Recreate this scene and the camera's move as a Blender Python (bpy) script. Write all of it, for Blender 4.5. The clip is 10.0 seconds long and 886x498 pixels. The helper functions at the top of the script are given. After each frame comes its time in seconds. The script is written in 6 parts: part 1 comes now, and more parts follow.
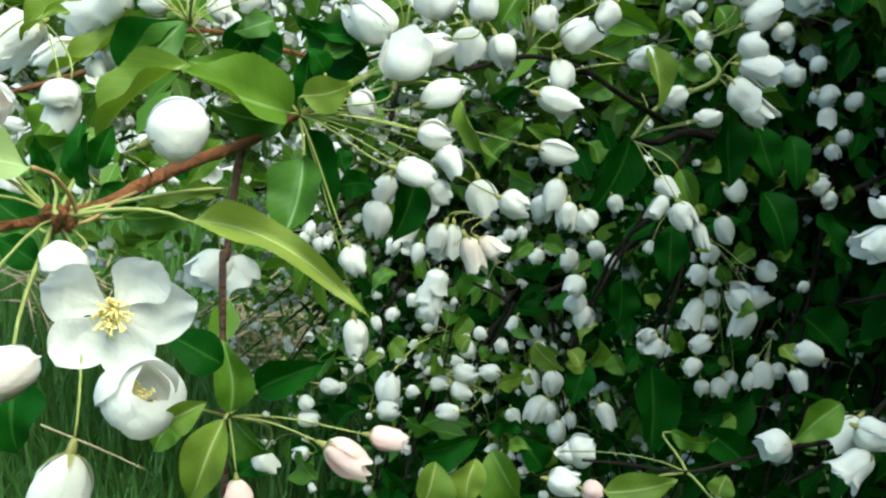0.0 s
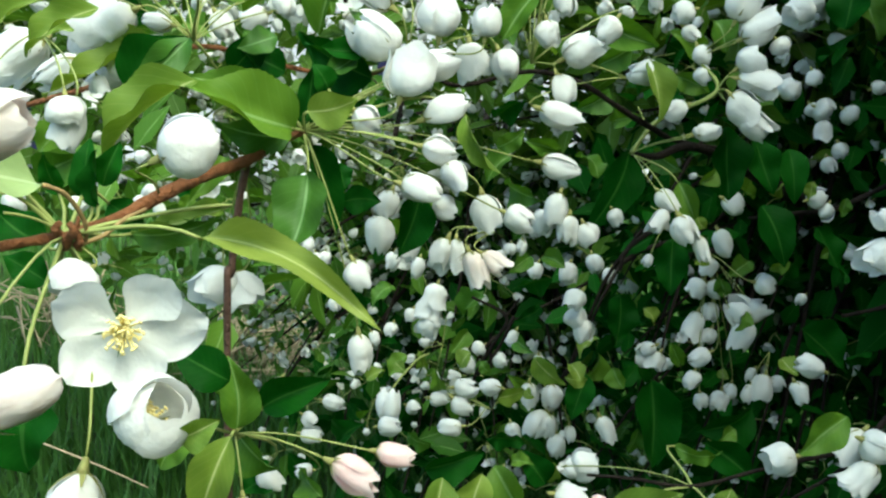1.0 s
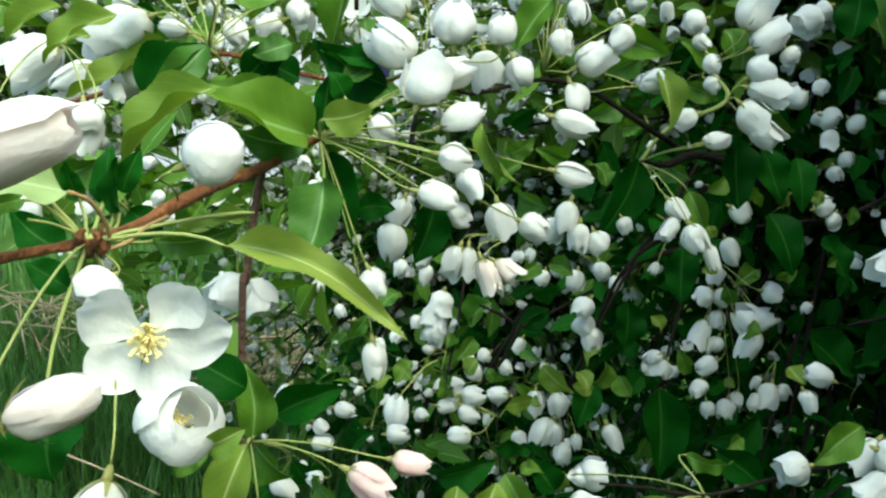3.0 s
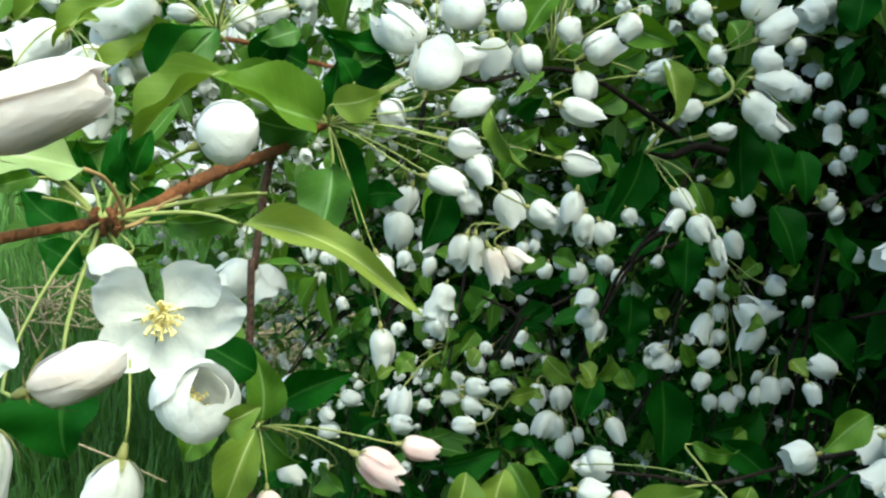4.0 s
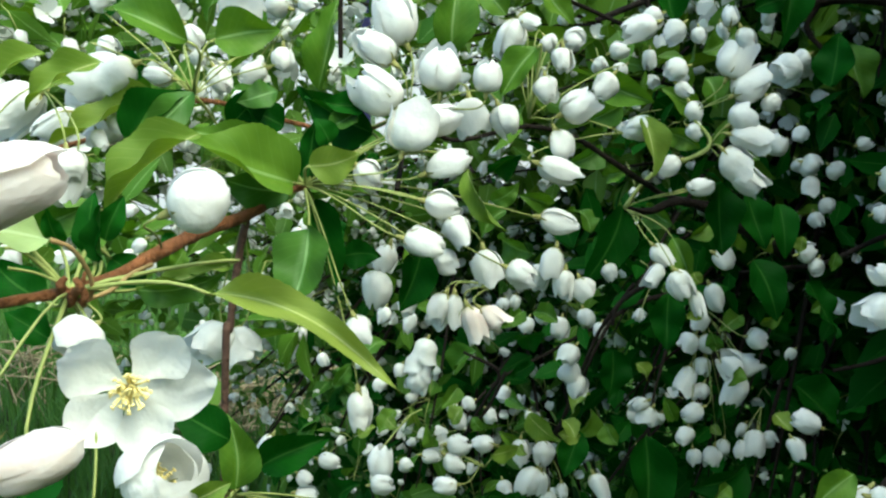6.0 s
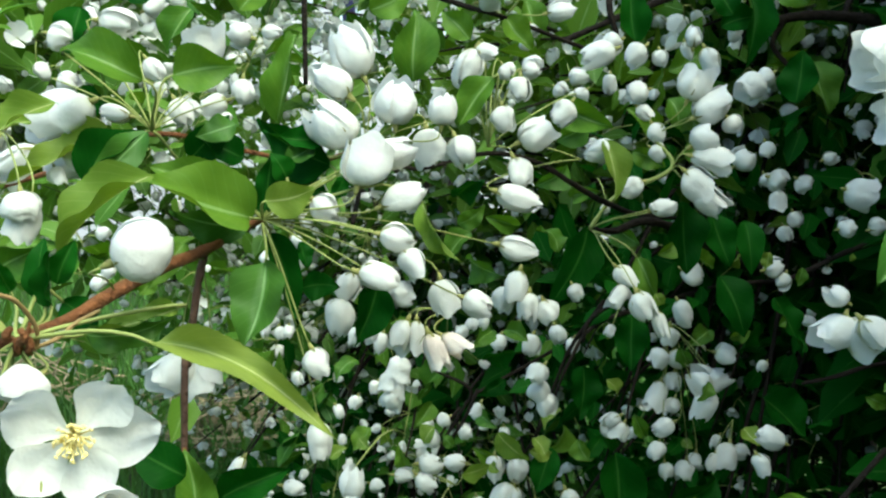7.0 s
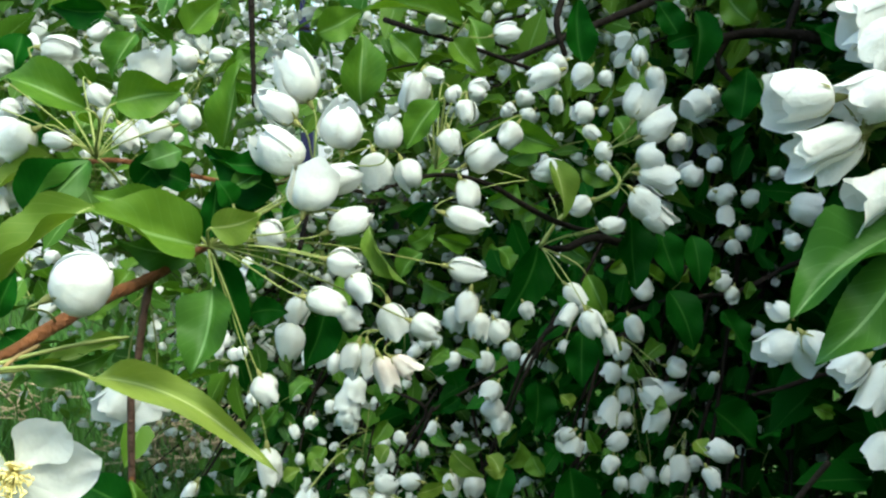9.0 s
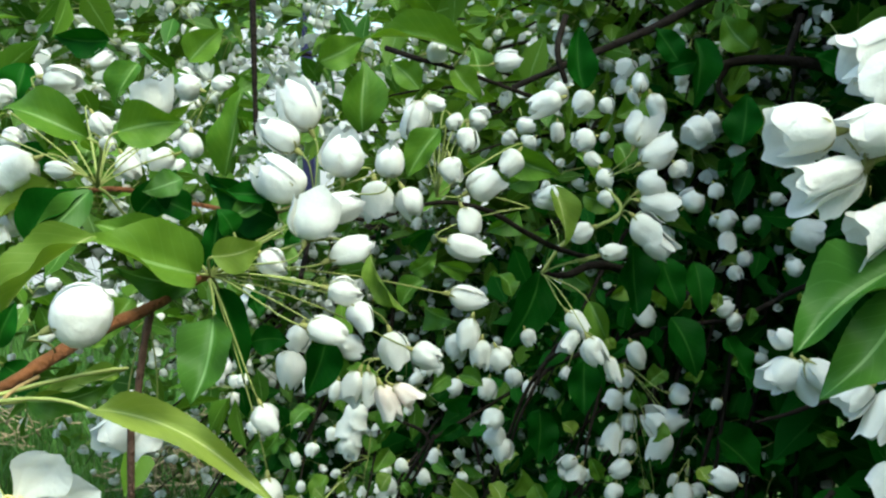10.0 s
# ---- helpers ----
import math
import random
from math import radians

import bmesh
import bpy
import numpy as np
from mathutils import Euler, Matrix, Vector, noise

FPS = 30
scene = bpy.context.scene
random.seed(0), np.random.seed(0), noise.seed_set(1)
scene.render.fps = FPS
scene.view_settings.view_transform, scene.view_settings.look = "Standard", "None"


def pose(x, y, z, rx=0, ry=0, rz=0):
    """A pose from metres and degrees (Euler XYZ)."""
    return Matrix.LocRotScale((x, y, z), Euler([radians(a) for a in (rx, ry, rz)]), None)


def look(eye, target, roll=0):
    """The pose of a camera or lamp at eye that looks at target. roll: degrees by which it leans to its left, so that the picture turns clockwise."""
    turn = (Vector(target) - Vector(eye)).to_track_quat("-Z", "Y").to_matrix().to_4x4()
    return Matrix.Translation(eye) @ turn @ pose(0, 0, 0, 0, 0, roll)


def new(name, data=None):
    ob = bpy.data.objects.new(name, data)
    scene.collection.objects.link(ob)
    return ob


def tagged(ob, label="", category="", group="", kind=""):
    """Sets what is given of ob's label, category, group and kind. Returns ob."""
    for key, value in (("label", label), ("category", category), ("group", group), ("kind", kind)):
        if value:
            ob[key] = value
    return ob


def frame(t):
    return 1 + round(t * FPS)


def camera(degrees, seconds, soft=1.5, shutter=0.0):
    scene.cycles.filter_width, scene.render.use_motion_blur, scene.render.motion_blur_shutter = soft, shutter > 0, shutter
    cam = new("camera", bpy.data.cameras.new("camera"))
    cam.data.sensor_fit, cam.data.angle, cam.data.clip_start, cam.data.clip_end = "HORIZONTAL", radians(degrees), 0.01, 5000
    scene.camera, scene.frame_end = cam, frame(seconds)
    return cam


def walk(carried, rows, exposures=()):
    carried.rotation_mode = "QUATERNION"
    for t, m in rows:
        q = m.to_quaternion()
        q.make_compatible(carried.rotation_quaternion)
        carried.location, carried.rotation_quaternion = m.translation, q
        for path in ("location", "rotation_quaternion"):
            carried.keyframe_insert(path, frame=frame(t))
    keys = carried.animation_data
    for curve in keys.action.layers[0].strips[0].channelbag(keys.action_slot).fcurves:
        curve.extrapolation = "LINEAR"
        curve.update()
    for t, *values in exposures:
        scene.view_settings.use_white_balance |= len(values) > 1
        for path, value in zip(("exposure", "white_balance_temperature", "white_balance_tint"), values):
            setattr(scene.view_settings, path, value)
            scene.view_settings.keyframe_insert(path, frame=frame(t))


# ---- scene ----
# The camera and its walk: seconds, eye, point looked at, roll.
cam = camera(48.7, 10.0, soft=2.3)
PATH = [
    (0, (0.0221, -0.025, 1.0187), (-0.1057, 1.9236, 0.5866), 0.82),
    (0.5, (0.017, -0.024, 1.017), (-0.1059, 1.9281, 0.5996), 0.63),
    (1, (0.0152, -0.025, 1.0191), (-0.096, 1.9306, 0.6151), 0.63),
    (1.5, (0.0132, -0.026, 1.0193), (-0.0853, 1.9326, 0.6265), 0.83),
    (2, (0.0092, -0.023, 1.0195), (-0.0914, 1.9353, 0.6257), 0.83),
    (2.5, (0.0062, -0.024, 1.0197), (-0.1, 1.935, 0.6313), 0.94),
    (3.8, (0.0062, -0.026, 1.0197), (-0.1005, 1.9314, 0.6232), 0.83),
    (4, (-0.0002, -0.026, 1.013), (-0.0987, 1.9325, 0.6201), 1.13),
    (4.5, (-0.0139, -0.029, 1.0028), (-0.1114, 1.9359, 0.643), 1.45),
    (5, (-0.0141, -0.028, 0.9988), (-0.1253, 1.9401, 0.6608), 0.85),
    (5.5, (-0.0013, -0.026, 1.0121), (-0.1047, 1.9359, 0.6376), 1.04),
    (6, (0.0031, -0.021, 1.0188), (-0.0665, 1.9558, 0.7233), 0.86),
    (6.2, (0.0033, -0.018, 1.0218), (-0.0628, 1.9604, 0.7362), 1.07),
    (7.5, (0.0283, -0.029, 1.0384), (0.0032, 1.95, 0.7504), -0.54),
    (8, (0.0274, -0.026, 1.0394), (0.0366, 1.9538, 0.7563), -0.53),
    (8.5, (0.0255, -0.027, 1.0406), (0.0379, 1.9532, 0.7603), -0.43),
    (9, (0.0274, -0.028, 1.0404), (0.0599, 1.9544, 0.778), -0.23),
    (9.5, (0.0294, -0.028, 1.0403), (0.0572, 1.9572, 0.7993), -0.22),
    (10, (0.0276, -0.027, 1.0424), (0.057, 1.9614, 0.8294), -0.32),
]
# One exposure and white balance for the whole clip.
walk(cam, [(t, look(eye, to, roll)) for t, eye, to, roll in PATH], [(0, 1.71, 6120, -10), (10, 1.71, 6120, -10)])

# ---------- world, sun and exposure ----------
world = bpy.data.worlds.new("sky")
scene.world = world
world.use_nodes = True
wn, wl = world.node_tree.nodes, world.node_tree.links
sky = wn.new("ShaderNodeTexSky")
sky.sky_type = "NISHITA"
sky.sun_disc = False
SUN_UP, SUN_TURN = radians(56), radians(138)
sky.dust_density, sky.air_density, sky.ozone_density = 3.0, 1.0, 1.0
sky.sun_elevation, sky.sun_rotation = SUN_UP, SUN_TURN
wl.new(sky.outputs[0], wn["Background"].inputs[0])
wn["Background"].inputs[1].default_value = 0.136

sun = new("sun", bpy.data.lights.new("sun", "SUN"))
sun.data.energy, sun.data.angle, sun.data.color = 1.9, radians(60), (1.0, 0.93, 0.8)
to_sun = Vector((math.sin(SUN_TURN) * math.cos(SUN_UP), math.cos(SUN_TURN) * math.cos(SUN_UP), math.sin(SUN_UP)))
sun.matrix_world = look(to_sun * 20, (0, 0, 0))

# ---------- materials ----------


def material(name):
    m = bpy.data.materials.new(name)
    m.use_nodes = True
    t = m.node_tree
    return m, t.nodes, t.links, t.nodes["Principled BSDF"], t.nodes["Material Output"]


def node(nodes, kind, **sets):
    n = nodes.new(kind)
    for key, value in sets.items():
        n.inputs[key.replace("_", " ")].default_value = value
    return n


def ramp(nodes, links, source, stops):
    r = nodes.new("ShaderNodeValToRGB")
    while len(r.color_ramp.elements) < len(stops):
        r.color_ramp.elements.new(0.5)
    for e, (p, c) in zip(r.color_ramp.elements, stops):
        e.position, e.color = p, (*c, 1)
    links.new(source, r.inputs[0])
    return r


def calc(nodes, links, op, a, b=None, c=None):
    n = nodes.new("ShaderNodeMath")
    n.operation = op
    for i, v in enumerate((a, b, c)):
        if v is None:
            continue
        if isinstance(v, (int, float)):
            n.inputs[i].default_value = v
        else:
            links.new(v, n.inputs[i])
    return n.outputs[0]


def blend(nodes, links, fac, a, b, kind="MIX"):
    n = nodes.new("ShaderNodeMix")
    n.data_type, n.blend_type = "RGBA", kind
    for i, v in ((0, fac), (6, a), (7, b)):
        if isinstance(v, (int, float)):
            n.inputs[i].default_value = v
        elif isinstance(v, tuple):
            n.inputs[i].default_value = (*v, 1)
        else:
            links.new(v, n.inputs[i])
    return n.outputs[2]


def thin(nodes, links, bsdf, out, colour, share):
    """Light that passes through a thin sheet, mixed with what its face returns."""
    tr = nodes.new("ShaderNodeBsdfTranslucent")
    links.new(colour, tr.inputs[0])
    mix = nodes.new("ShaderNodeMixShader")
    mix.inputs[0].default_value = share
    links.new(bsdf.outputs[0], mix.inputs[1])
    links.new(tr.outputs[0], mix.inputs[2])
    links.new(mix.outputs[0], out.inputs[0])


def petal_material(name, stops, blush):
    m, n, l, b, out = material(name)
    uv = n.new("ShaderNodeUVMap")
    sep = n.new("ShaderNodeSeparateXYZ")
    l.new(uv.outputs[0], sep.inputs[0])
    grad = ramp(n, l, sep.outputs[1], stops)
    geo = n.new("ShaderNodeTexCoord")
    soft = node(n, "ShaderNodeTexNoise", Scale=2.2, Detail=3.0)
    l.new(geo.outputs["Object"], soft.inputs[0])
    patch = ramp(n, l, soft.outputs[0], [(0.45, (0, 0, 0)), (0.75, (1, 1, 1))])
    info = n.new("ShaderNodeObjectInfo")
    some = calc(n, l, "MULTIPLY", patch.outputs[0], info.outputs["Random"])
    some = calc(n, l, "MULTIPLY", some, blush)
    col = blend(n, l, some, grad.outputs[0], (0.86, 0.5, 0.5))
    vein = node(n, "ShaderNodeTexWave", Scale=5.0, Distortion=5.0, Detail=2.0)
    stretch = node(n, "ShaderNodeMapping")
    stretch.inputs["Scale"].default_value = (1.0, 0.12, 1.0)
    l.new(uv.outputs[0], stretch.inputs[0])
    l.new(stretch.outputs[0], vein.inputs[0])
    bump = node(n, "ShaderNodeBump", Strength=0.12, Distance=0.05)
    l.new(soft.outputs[0], bump.inputs["Height"])
    l.new(bump.outputs[0], b.inputs["Normal"])
    faint = blend(n, l, calc(n, l, "MULTIPLY", vein.outputs["Fac"], 0.05), col, (0.72, 0.74, 0.66))
    l.new(faint, b.inputs["Base Color"])
    b.inputs["Roughness"].default_value = 0.7
    b.inputs["Specular IOR Level"].default_value = 0.15
    b.inputs["Subsurface Weight"].default_value = 0.35
    b.inputs["Subsurface Radius"].default_value = (1.0, 0.95, 0.9)
    b.inputs["Subsurface Scale"].default_value = 0.004
    thin(n, l, b, out, faint, 0.36)
    return m


WHITE = petal_material("white_petal", [(0.0, (0.68, 0.72, 0.52)), (0.16, (0.745, 0.755, 0.705)), (1.0, (0.76, 0.765, 0.735))], 0.06)
PINK = petal_material("blush_petal", [(0.0, (0.84, 0.76, 0.62)), (0.35, (0.84, 0.62, 0.58)), (1.0, (0.86, 0.7, 0.67))], 0.5)
PALE_PINK = petal_material("pale_blush_petal", [(0.0, (0.78, 0.76, 0.55)), (0.25, (0.84, 0.75, 0.68)), (1.0, (0.84, 0.79, 0.74))], 0.35)


def leaf_material(name, low, high, rib, share, gloss=0.22):
    m, n, l, b, out = material(name)
    uv = n.new("ShaderNodeUVMap")
    sep = n.new("ShaderNodeSeparateXYZ")
    l.new(uv.outputs[0], sep.inputs[0])
    off = calc(n, l, "ABSOLUTE", calc(n, l, "SUBTRACT", sep.outputs[0], 0.5))
    mid = calc(n, l, "LESS_THAN", off, 0.026)
    # side veins run forward from the midrib
    lane = calc(n, l, "SUBTRACT", calc(n, l, "MULTIPLY", sep.outputs[1], 9.0), calc(n, l, "MULTIPLY", off, 5.0))
    saw = calc(n, l, "ABSOLUTE", calc(n, l, "SUBTRACT", calc(n, l, "FRACT", lane), 0.5))
    side = calc(n, l, "LESS_THAN", saw, 0.05)
    info = n.new("ShaderNodeObjectInfo")
    geo = n.new("ShaderNodeNewGeometry")
    coord = n.new("ShaderNodeTexCoord")
    blotch = node(n, "ShaderNodeTexNoise", Scale=4.5, Detail=6.0, Roughness=0.6)
    l.new(coord.outputs["Object"], blotch.inputs[0])
    pick = calc(n, l, "ADD", calc(n, l, "MULTIPLY", info.outputs["Random"], 0.45), calc(n, l, "MULTIPLY", geo.outputs["Random Per Island"], 0.3))
    pick = calc(n, l, "ADD", pick, calc(n, l, "MULTIPLY", blotch.outputs[0], 0.5))
    col = ramp(n, l, pick, [(0.15, low), (0.95, high)]).outputs[0]
    col = blend(n, l, calc(n, l, "MULTIPLY", side, 0.08), col, rib)
    col = blend(n, l, calc(n, l, "MULTIPLY", mid, 0.6), col, rib)
    l.new(col, b.inputs["Base Color"])
    b.inputs["Roughness"].default_value = 0.5
    b.inputs["Specular IOR Level"].default_value = gloss
    high_part = calc(n, l, "ADD", calc(n, l, "MULTIPLY", saw, 1.2), calc(n, l, "MULTIPLY", mid, -0.6))
    bump = node(n, "ShaderNodeBump", Strength=0.015, Distance=0.02)
    l.new(high_part, bump.inputs["Height"])
    l.new(bump.outputs[0], b.inputs["Normal"])
    warm = blend(n, l, 1.0, col, (1.0, 1.0, 0.35), "MULTIPLY")
    thin(n, l, b, out, warm, share)
    return m


LEAF = {
    "g": leaf_material("green_leaf", (0.026, 0.11, 0.01), (0.125, 0.225, 0.02), (0.26, 0.4, 0.15), 0.36),
    "m": leaf_material("mid_green_leaf", (0.02, 0.085, 0.009), (0.055, 0.135, 0.016), (0.2, 0.34, 0.13), 0.26),
    # young leaves, and the lit tone of two green leaves at upper left
    "y": leaf_material("young_and_lit_leaf", (0.085, 0.17, 0.02), (0.2, 0.28, 0.04), (0.48, 0.52, 0.24), 0.36),
    "w": leaf_material("wavy_leaf", (0.08, 0.15, 0.02), (0.23, 0.29, 0.05), (0.46, 0.5, 0.22), 0.3),
    "p": leaf_material("pale_leaf_underside", (0.2, 0.3, 0.11), (0.36, 0.46, 0.2), (0.5, 0.6, 0.34), 0.35),
    # dark leaf tone, lowered further so the crowns' inner shade sits in the colour
    "d": leaf_material("dark_shaded_leaf", (0.004, 0.034, 0.003), (0.013, 0.08, 0.006), (0.05, 0.14, 0.025), 0.32, 0.04),
}


def plain(name, colour, rough, scale, dark, bump_size=0.3, metal=0.0):
    m, n, l, b, out = material(name)
    coord = n.new("ShaderNodeTexCoord")
    a = node(n, "ShaderNodeTexNoise", Scale=scale, Detail=5.0, Roughness=0.65)
    l.new(coord.outputs["Object"], a.inputs[0])
    w = node(n, "ShaderNodeTexNoise", Scale=scale * 0.13, Detail=2.0)
    l.new(coord.outputs["Object"], w.inputs[0])
    f = calc(n, l, "ADD", calc(n, l, "MULTIPLY", a.outputs[0], 0.6), calc(n, l, "MULTIPLY", w.outputs[0], 0.5))
    r = ramp(n, l, f, [(0.3, dark), (0.75, colour)])
    l.new(r.outputs[0], b.inputs["Base Color"])
    b.inputs["Roughness"].default_value = rough
    b.inputs["Metallic"].default_value = metal
    b.inputs["Specular IOR Level"].default_value = 0.15
    bp = node(n, "ShaderNodeBump", Strength=bump_size, Distance=0.01)
    l.new(a.outputs[0], bp.inputs["Height"])
    l.new(bp.outputs[0], b.inputs["Normal"])
    return m


RED_BARK = plain("red_brown_bark", (0.32, 0.13, 0.05), 0.55, 260, (0.11, 0.045, 0.022), 0.9)
SHOOT_BARK = plain("purple_brown_bark", (0.13, 0.075, 0.05), 0.6, 200, (0.06, 0.033, 0.026), 0.7)
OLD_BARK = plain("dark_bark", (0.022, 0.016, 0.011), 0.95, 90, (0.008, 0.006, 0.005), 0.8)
STALK = plain("green_stalk", (0.3, 0.34, 0.11), 0.55, 150, (0.19, 0.22, 0.06), 0.1)
BROWN_STALK = plain("brownish_stalk", (0.33, 0.23, 0.1), 0.6, 150, (0.22, 0.15, 0.06), 0.1)
SEPAL = plain("sepal_green", (0.26, 0.3, 0.09), 0.55, 150, (0.2, 0.15, 0.06), 0.1)
ANTHER = plain("yellow_anther", (0.86, 0.76, 0.36), 0.6, 200, (0.8, 0.66, 0.22), 0.1)
STRAW = plain("dry_straw", (0.46, 0.38, 0.24), 0.8, 120, (0.2, 0.15, 0.09), 0.3)
GRASS = leaf_material("grass_blade", (0.035, 0.115, 0.022), (0.105, 0.22, 0.045), (0.14, 0.24, 0.06), 0.3)
SOIL = plain("turf_soil", (0.05, 0.085, 0.025), 0.95, 30, (0.025, 0.03, 0.012), 0.8)
GREY_BOARD = plain("pale_grey_board", (0.55, 0.55, 0.58), 0.7, 8, (0.44, 0.44, 0.48), 0.2)
NAVY = plain("navy_post", (0.025, 0.025, 0.07), 0.5, 8, (0.012, 0.012, 0.04), 0.2)

# ---------- shape helpers ----------
UP = Vector((0, 0, 1))


def mesh_of(name, verts, faces, mat, uvs=None, smooth=True):
    me = bpy.data.meshes.new(name)
    me.from_pydata(verts, [], faces)
    if uvs is not None:
        lay = me.uv_layers.new(name="UVMap")
        idx = np.empty(len(me.loops), dtype=np.int32)
        me.loops.foreach_get("vertex_index", idx)
        lay.data.foreach_set("uv", np.asarray(uvs, dtype=np.float32)[idx].ravel())
    if smooth:
        me.polygons.foreach_set("use_smooth", [True] * len(me.polygons))
    if mat:
        me.materials.append(mat)
    return me


def grid(nu, nv, point):
    verts, uvs, faces = [], [], []
    for j in range(nv + 1):
        for i in range(nu + 1):
            u, v = i / nu, j / nv
            verts.append(point(u, v))
            uvs.append((u, v))
    w = nu + 1
    for j in range(nv):
        for i in range(nu):
            a = j * w + i
            faces.append((a, a + 1, a + w + 1, a + w))
    return verts, faces, uvs


def join_grids(parts):
    V, Fc, U = [], [], []
    for v, f, u in parts:
        o = len(V)
        V += v
        U += u
        Fc += [tuple(k + o for k in q) for q in f]
    return V, Fc, U


def tube_data(points, radii, sides=7):
    pts = [Vector(p) for p in points]
    V, Fc, U = [], [], []
    side = None
    for k, p in enumerate(pts):
        way = (pts[min(k + 1, len(pts) - 1)] - pts[max(k - 1, 0)]).normalized()
        if side is None:
            side = way.cross(Vector((0.31, 0.87, 0.2))).normalized()
        side = (side - way * side.dot(way)).normalized()
        other = way.cross(side)
        for s in range(sides):
            a = 2 * math.pi * s / sides
            V.append(tuple(p + radii[k] * (math.cos(a) * side + math.sin(a) * other)))
            U.append((s / sides, k / max(1, len(pts) - 1)))
    for k in range(len(pts) - 1):
        for s in range(sides):
            a, b = k * sides + s, k * sides + (s + 1) % sides
            Fc.append((a, b, b + sides, a + sides))
    Fc.append(tuple(range(sides))[::-1])
    Fc.append(tuple((len(pts) - 1) * sides + s for s in range(sides)))
    return V, Fc, U


def bezier(a, b, c, d, n):
    out = []
    for i in range(n + 1):
        t = i / n
        s = 1 - t
        out.append(a * s ** 3 + b * 3 * s * s * t + c * 3 * s * t * t + d * t ** 3)
    return out


def smooth_line(pts, step=5):
    """A Catmull-Rom line through points of position and radius."""
    P = [Vector(p[:3]) for p in pts]
    R = [p[3] for p in pts]
    P = [2 * P[0] - P[1]] + P + [2 * P[-1] - P[-2]]
    out, rad = [], []
    for k in range(1, len(P) - 2):
        for i in range(step):
            t = i / step
            a, b, c, d = P[k - 1], P[k], P[k + 1], P[k + 2]
            out.append(0.5 * ((2 * b) + (c - a) * t + (2 * a - 5 * b + 4 * c - d) * t * t + (3 * b - a - 3 * c + d) * t ** 3))
            rad.append(R[k - 1] * (1 - t) + R[k] * t)
    out.append(P[-2])
    rad.append(R[-1])
    return out, rad


def child(name, me, parent, m=None, label=""):
    ob = new(name, me)
    ob.parent = parent
    if m is not None:
        ob.matrix_local = m
    if label:
        ob["label"] = label
    return ob


def frame_of(origin, along, face, sx, sy, sz):
    """Matrix whose y runs along, whose z turns as far as it can to face."""
    y = Vector(along).normalized()
    z = Vector(face)
    z = (z - y * z.dot(y))
    if z.length < 1e-4:
        z = y.orthogonal()
    z.normalize()
    x = y.cross(z)
    m = Matrix((x * sx, y * sy, z * sz)).transposed().to_4x4()
    m.translation = origin
    return m


# ---------- leaves ----------
def leaf_mesh(seed, mat):
    rnd = random.Random(seed)
    bend, fold, twist = rnd.uniform(-0.15, 0.5), rnd.uniform(0.25, 1.3), rnd.uniform(-0.9, 0.9)
    sway, wave, ph = rnd.uniform(-0.14, 0.14), rnd.uniform(0.025, 0.08), rnd.uniform(0, 6)
    peak = rnd.uniform(0.72, 0.9)
    nv, tooth = 30, 0.013
    if mat is LEAF["w"]:
        bend, fold, twist, wave, peak, nv, tooth = 0.3, 0.4, 0.3, 0.05, 0.84, 46, 0.022
        sway = -0.5

    def point(u, v):
        s = 2 * u - 1
        body = math.sin(math.pi * min(1, v) ** peak) ** 0.85 * (1 - 0.25 * v)
        w = 0.57 * body
        if abs(s) > 0.99 and 0 < v < 1:
            w *= 1 + tooth if round(v * nv) % 2 else 1 - tooth
        x = s * w
        z = fold * abs(x) * 0.5 + bend * 1.5 * v * (1 - v) + wave * abs(s) * math.sin(v * 13 + ph + (2 if s > 0 else 0))
        a = twist * (v - 0.2)
        return (x * math.cos(a) - z * math.sin(a) + sway * math.sin(v * math.pi), v, x * math.sin(a) * 0.5 + z * math.cos(a))

    v, f, uv = grid(6, nv, point)
    return mesh_of("leaf", v, f, mat, uv)


LEAF_MESHES = {k: [leaf_mesh(40 + 10 * i + ord(k), m) for i in range(7)] for k, m in LEAF.items()}
pick = random.Random(5)


def leaf(branch, base, tip, width, face, tone, hub=None):
    base, tip = Vector(base), Vector(tip)
    way = tip - base
    n = way.length
    ob = child("leaf", pick.choice(LEAF_MESHES[tone]), branch, frame_of(base, way, face, width, n, n))
    if tone in "ywp":
        ob["label"] = "leaf with its pale green underside" if tone == "p" else "yellow-green leaf, young and lit"
    if hub is not None:
        h = Vector(hub)
        gap = (base - h).length
        if gap > 0.003:
            pts = bezier(h, h + (base - h) * 0.4 + UP * gap * 0.08, base - way.normalized() * gap * 0.3, base + way * 0.02, 6)
            v, f, uv = tube_data(pts, [0.0009 - 0.00004 * i for i in range(7)], 5)
            child("petiole", mesh_of("petiole", v, f, STALK, uv), branch)
    return ob


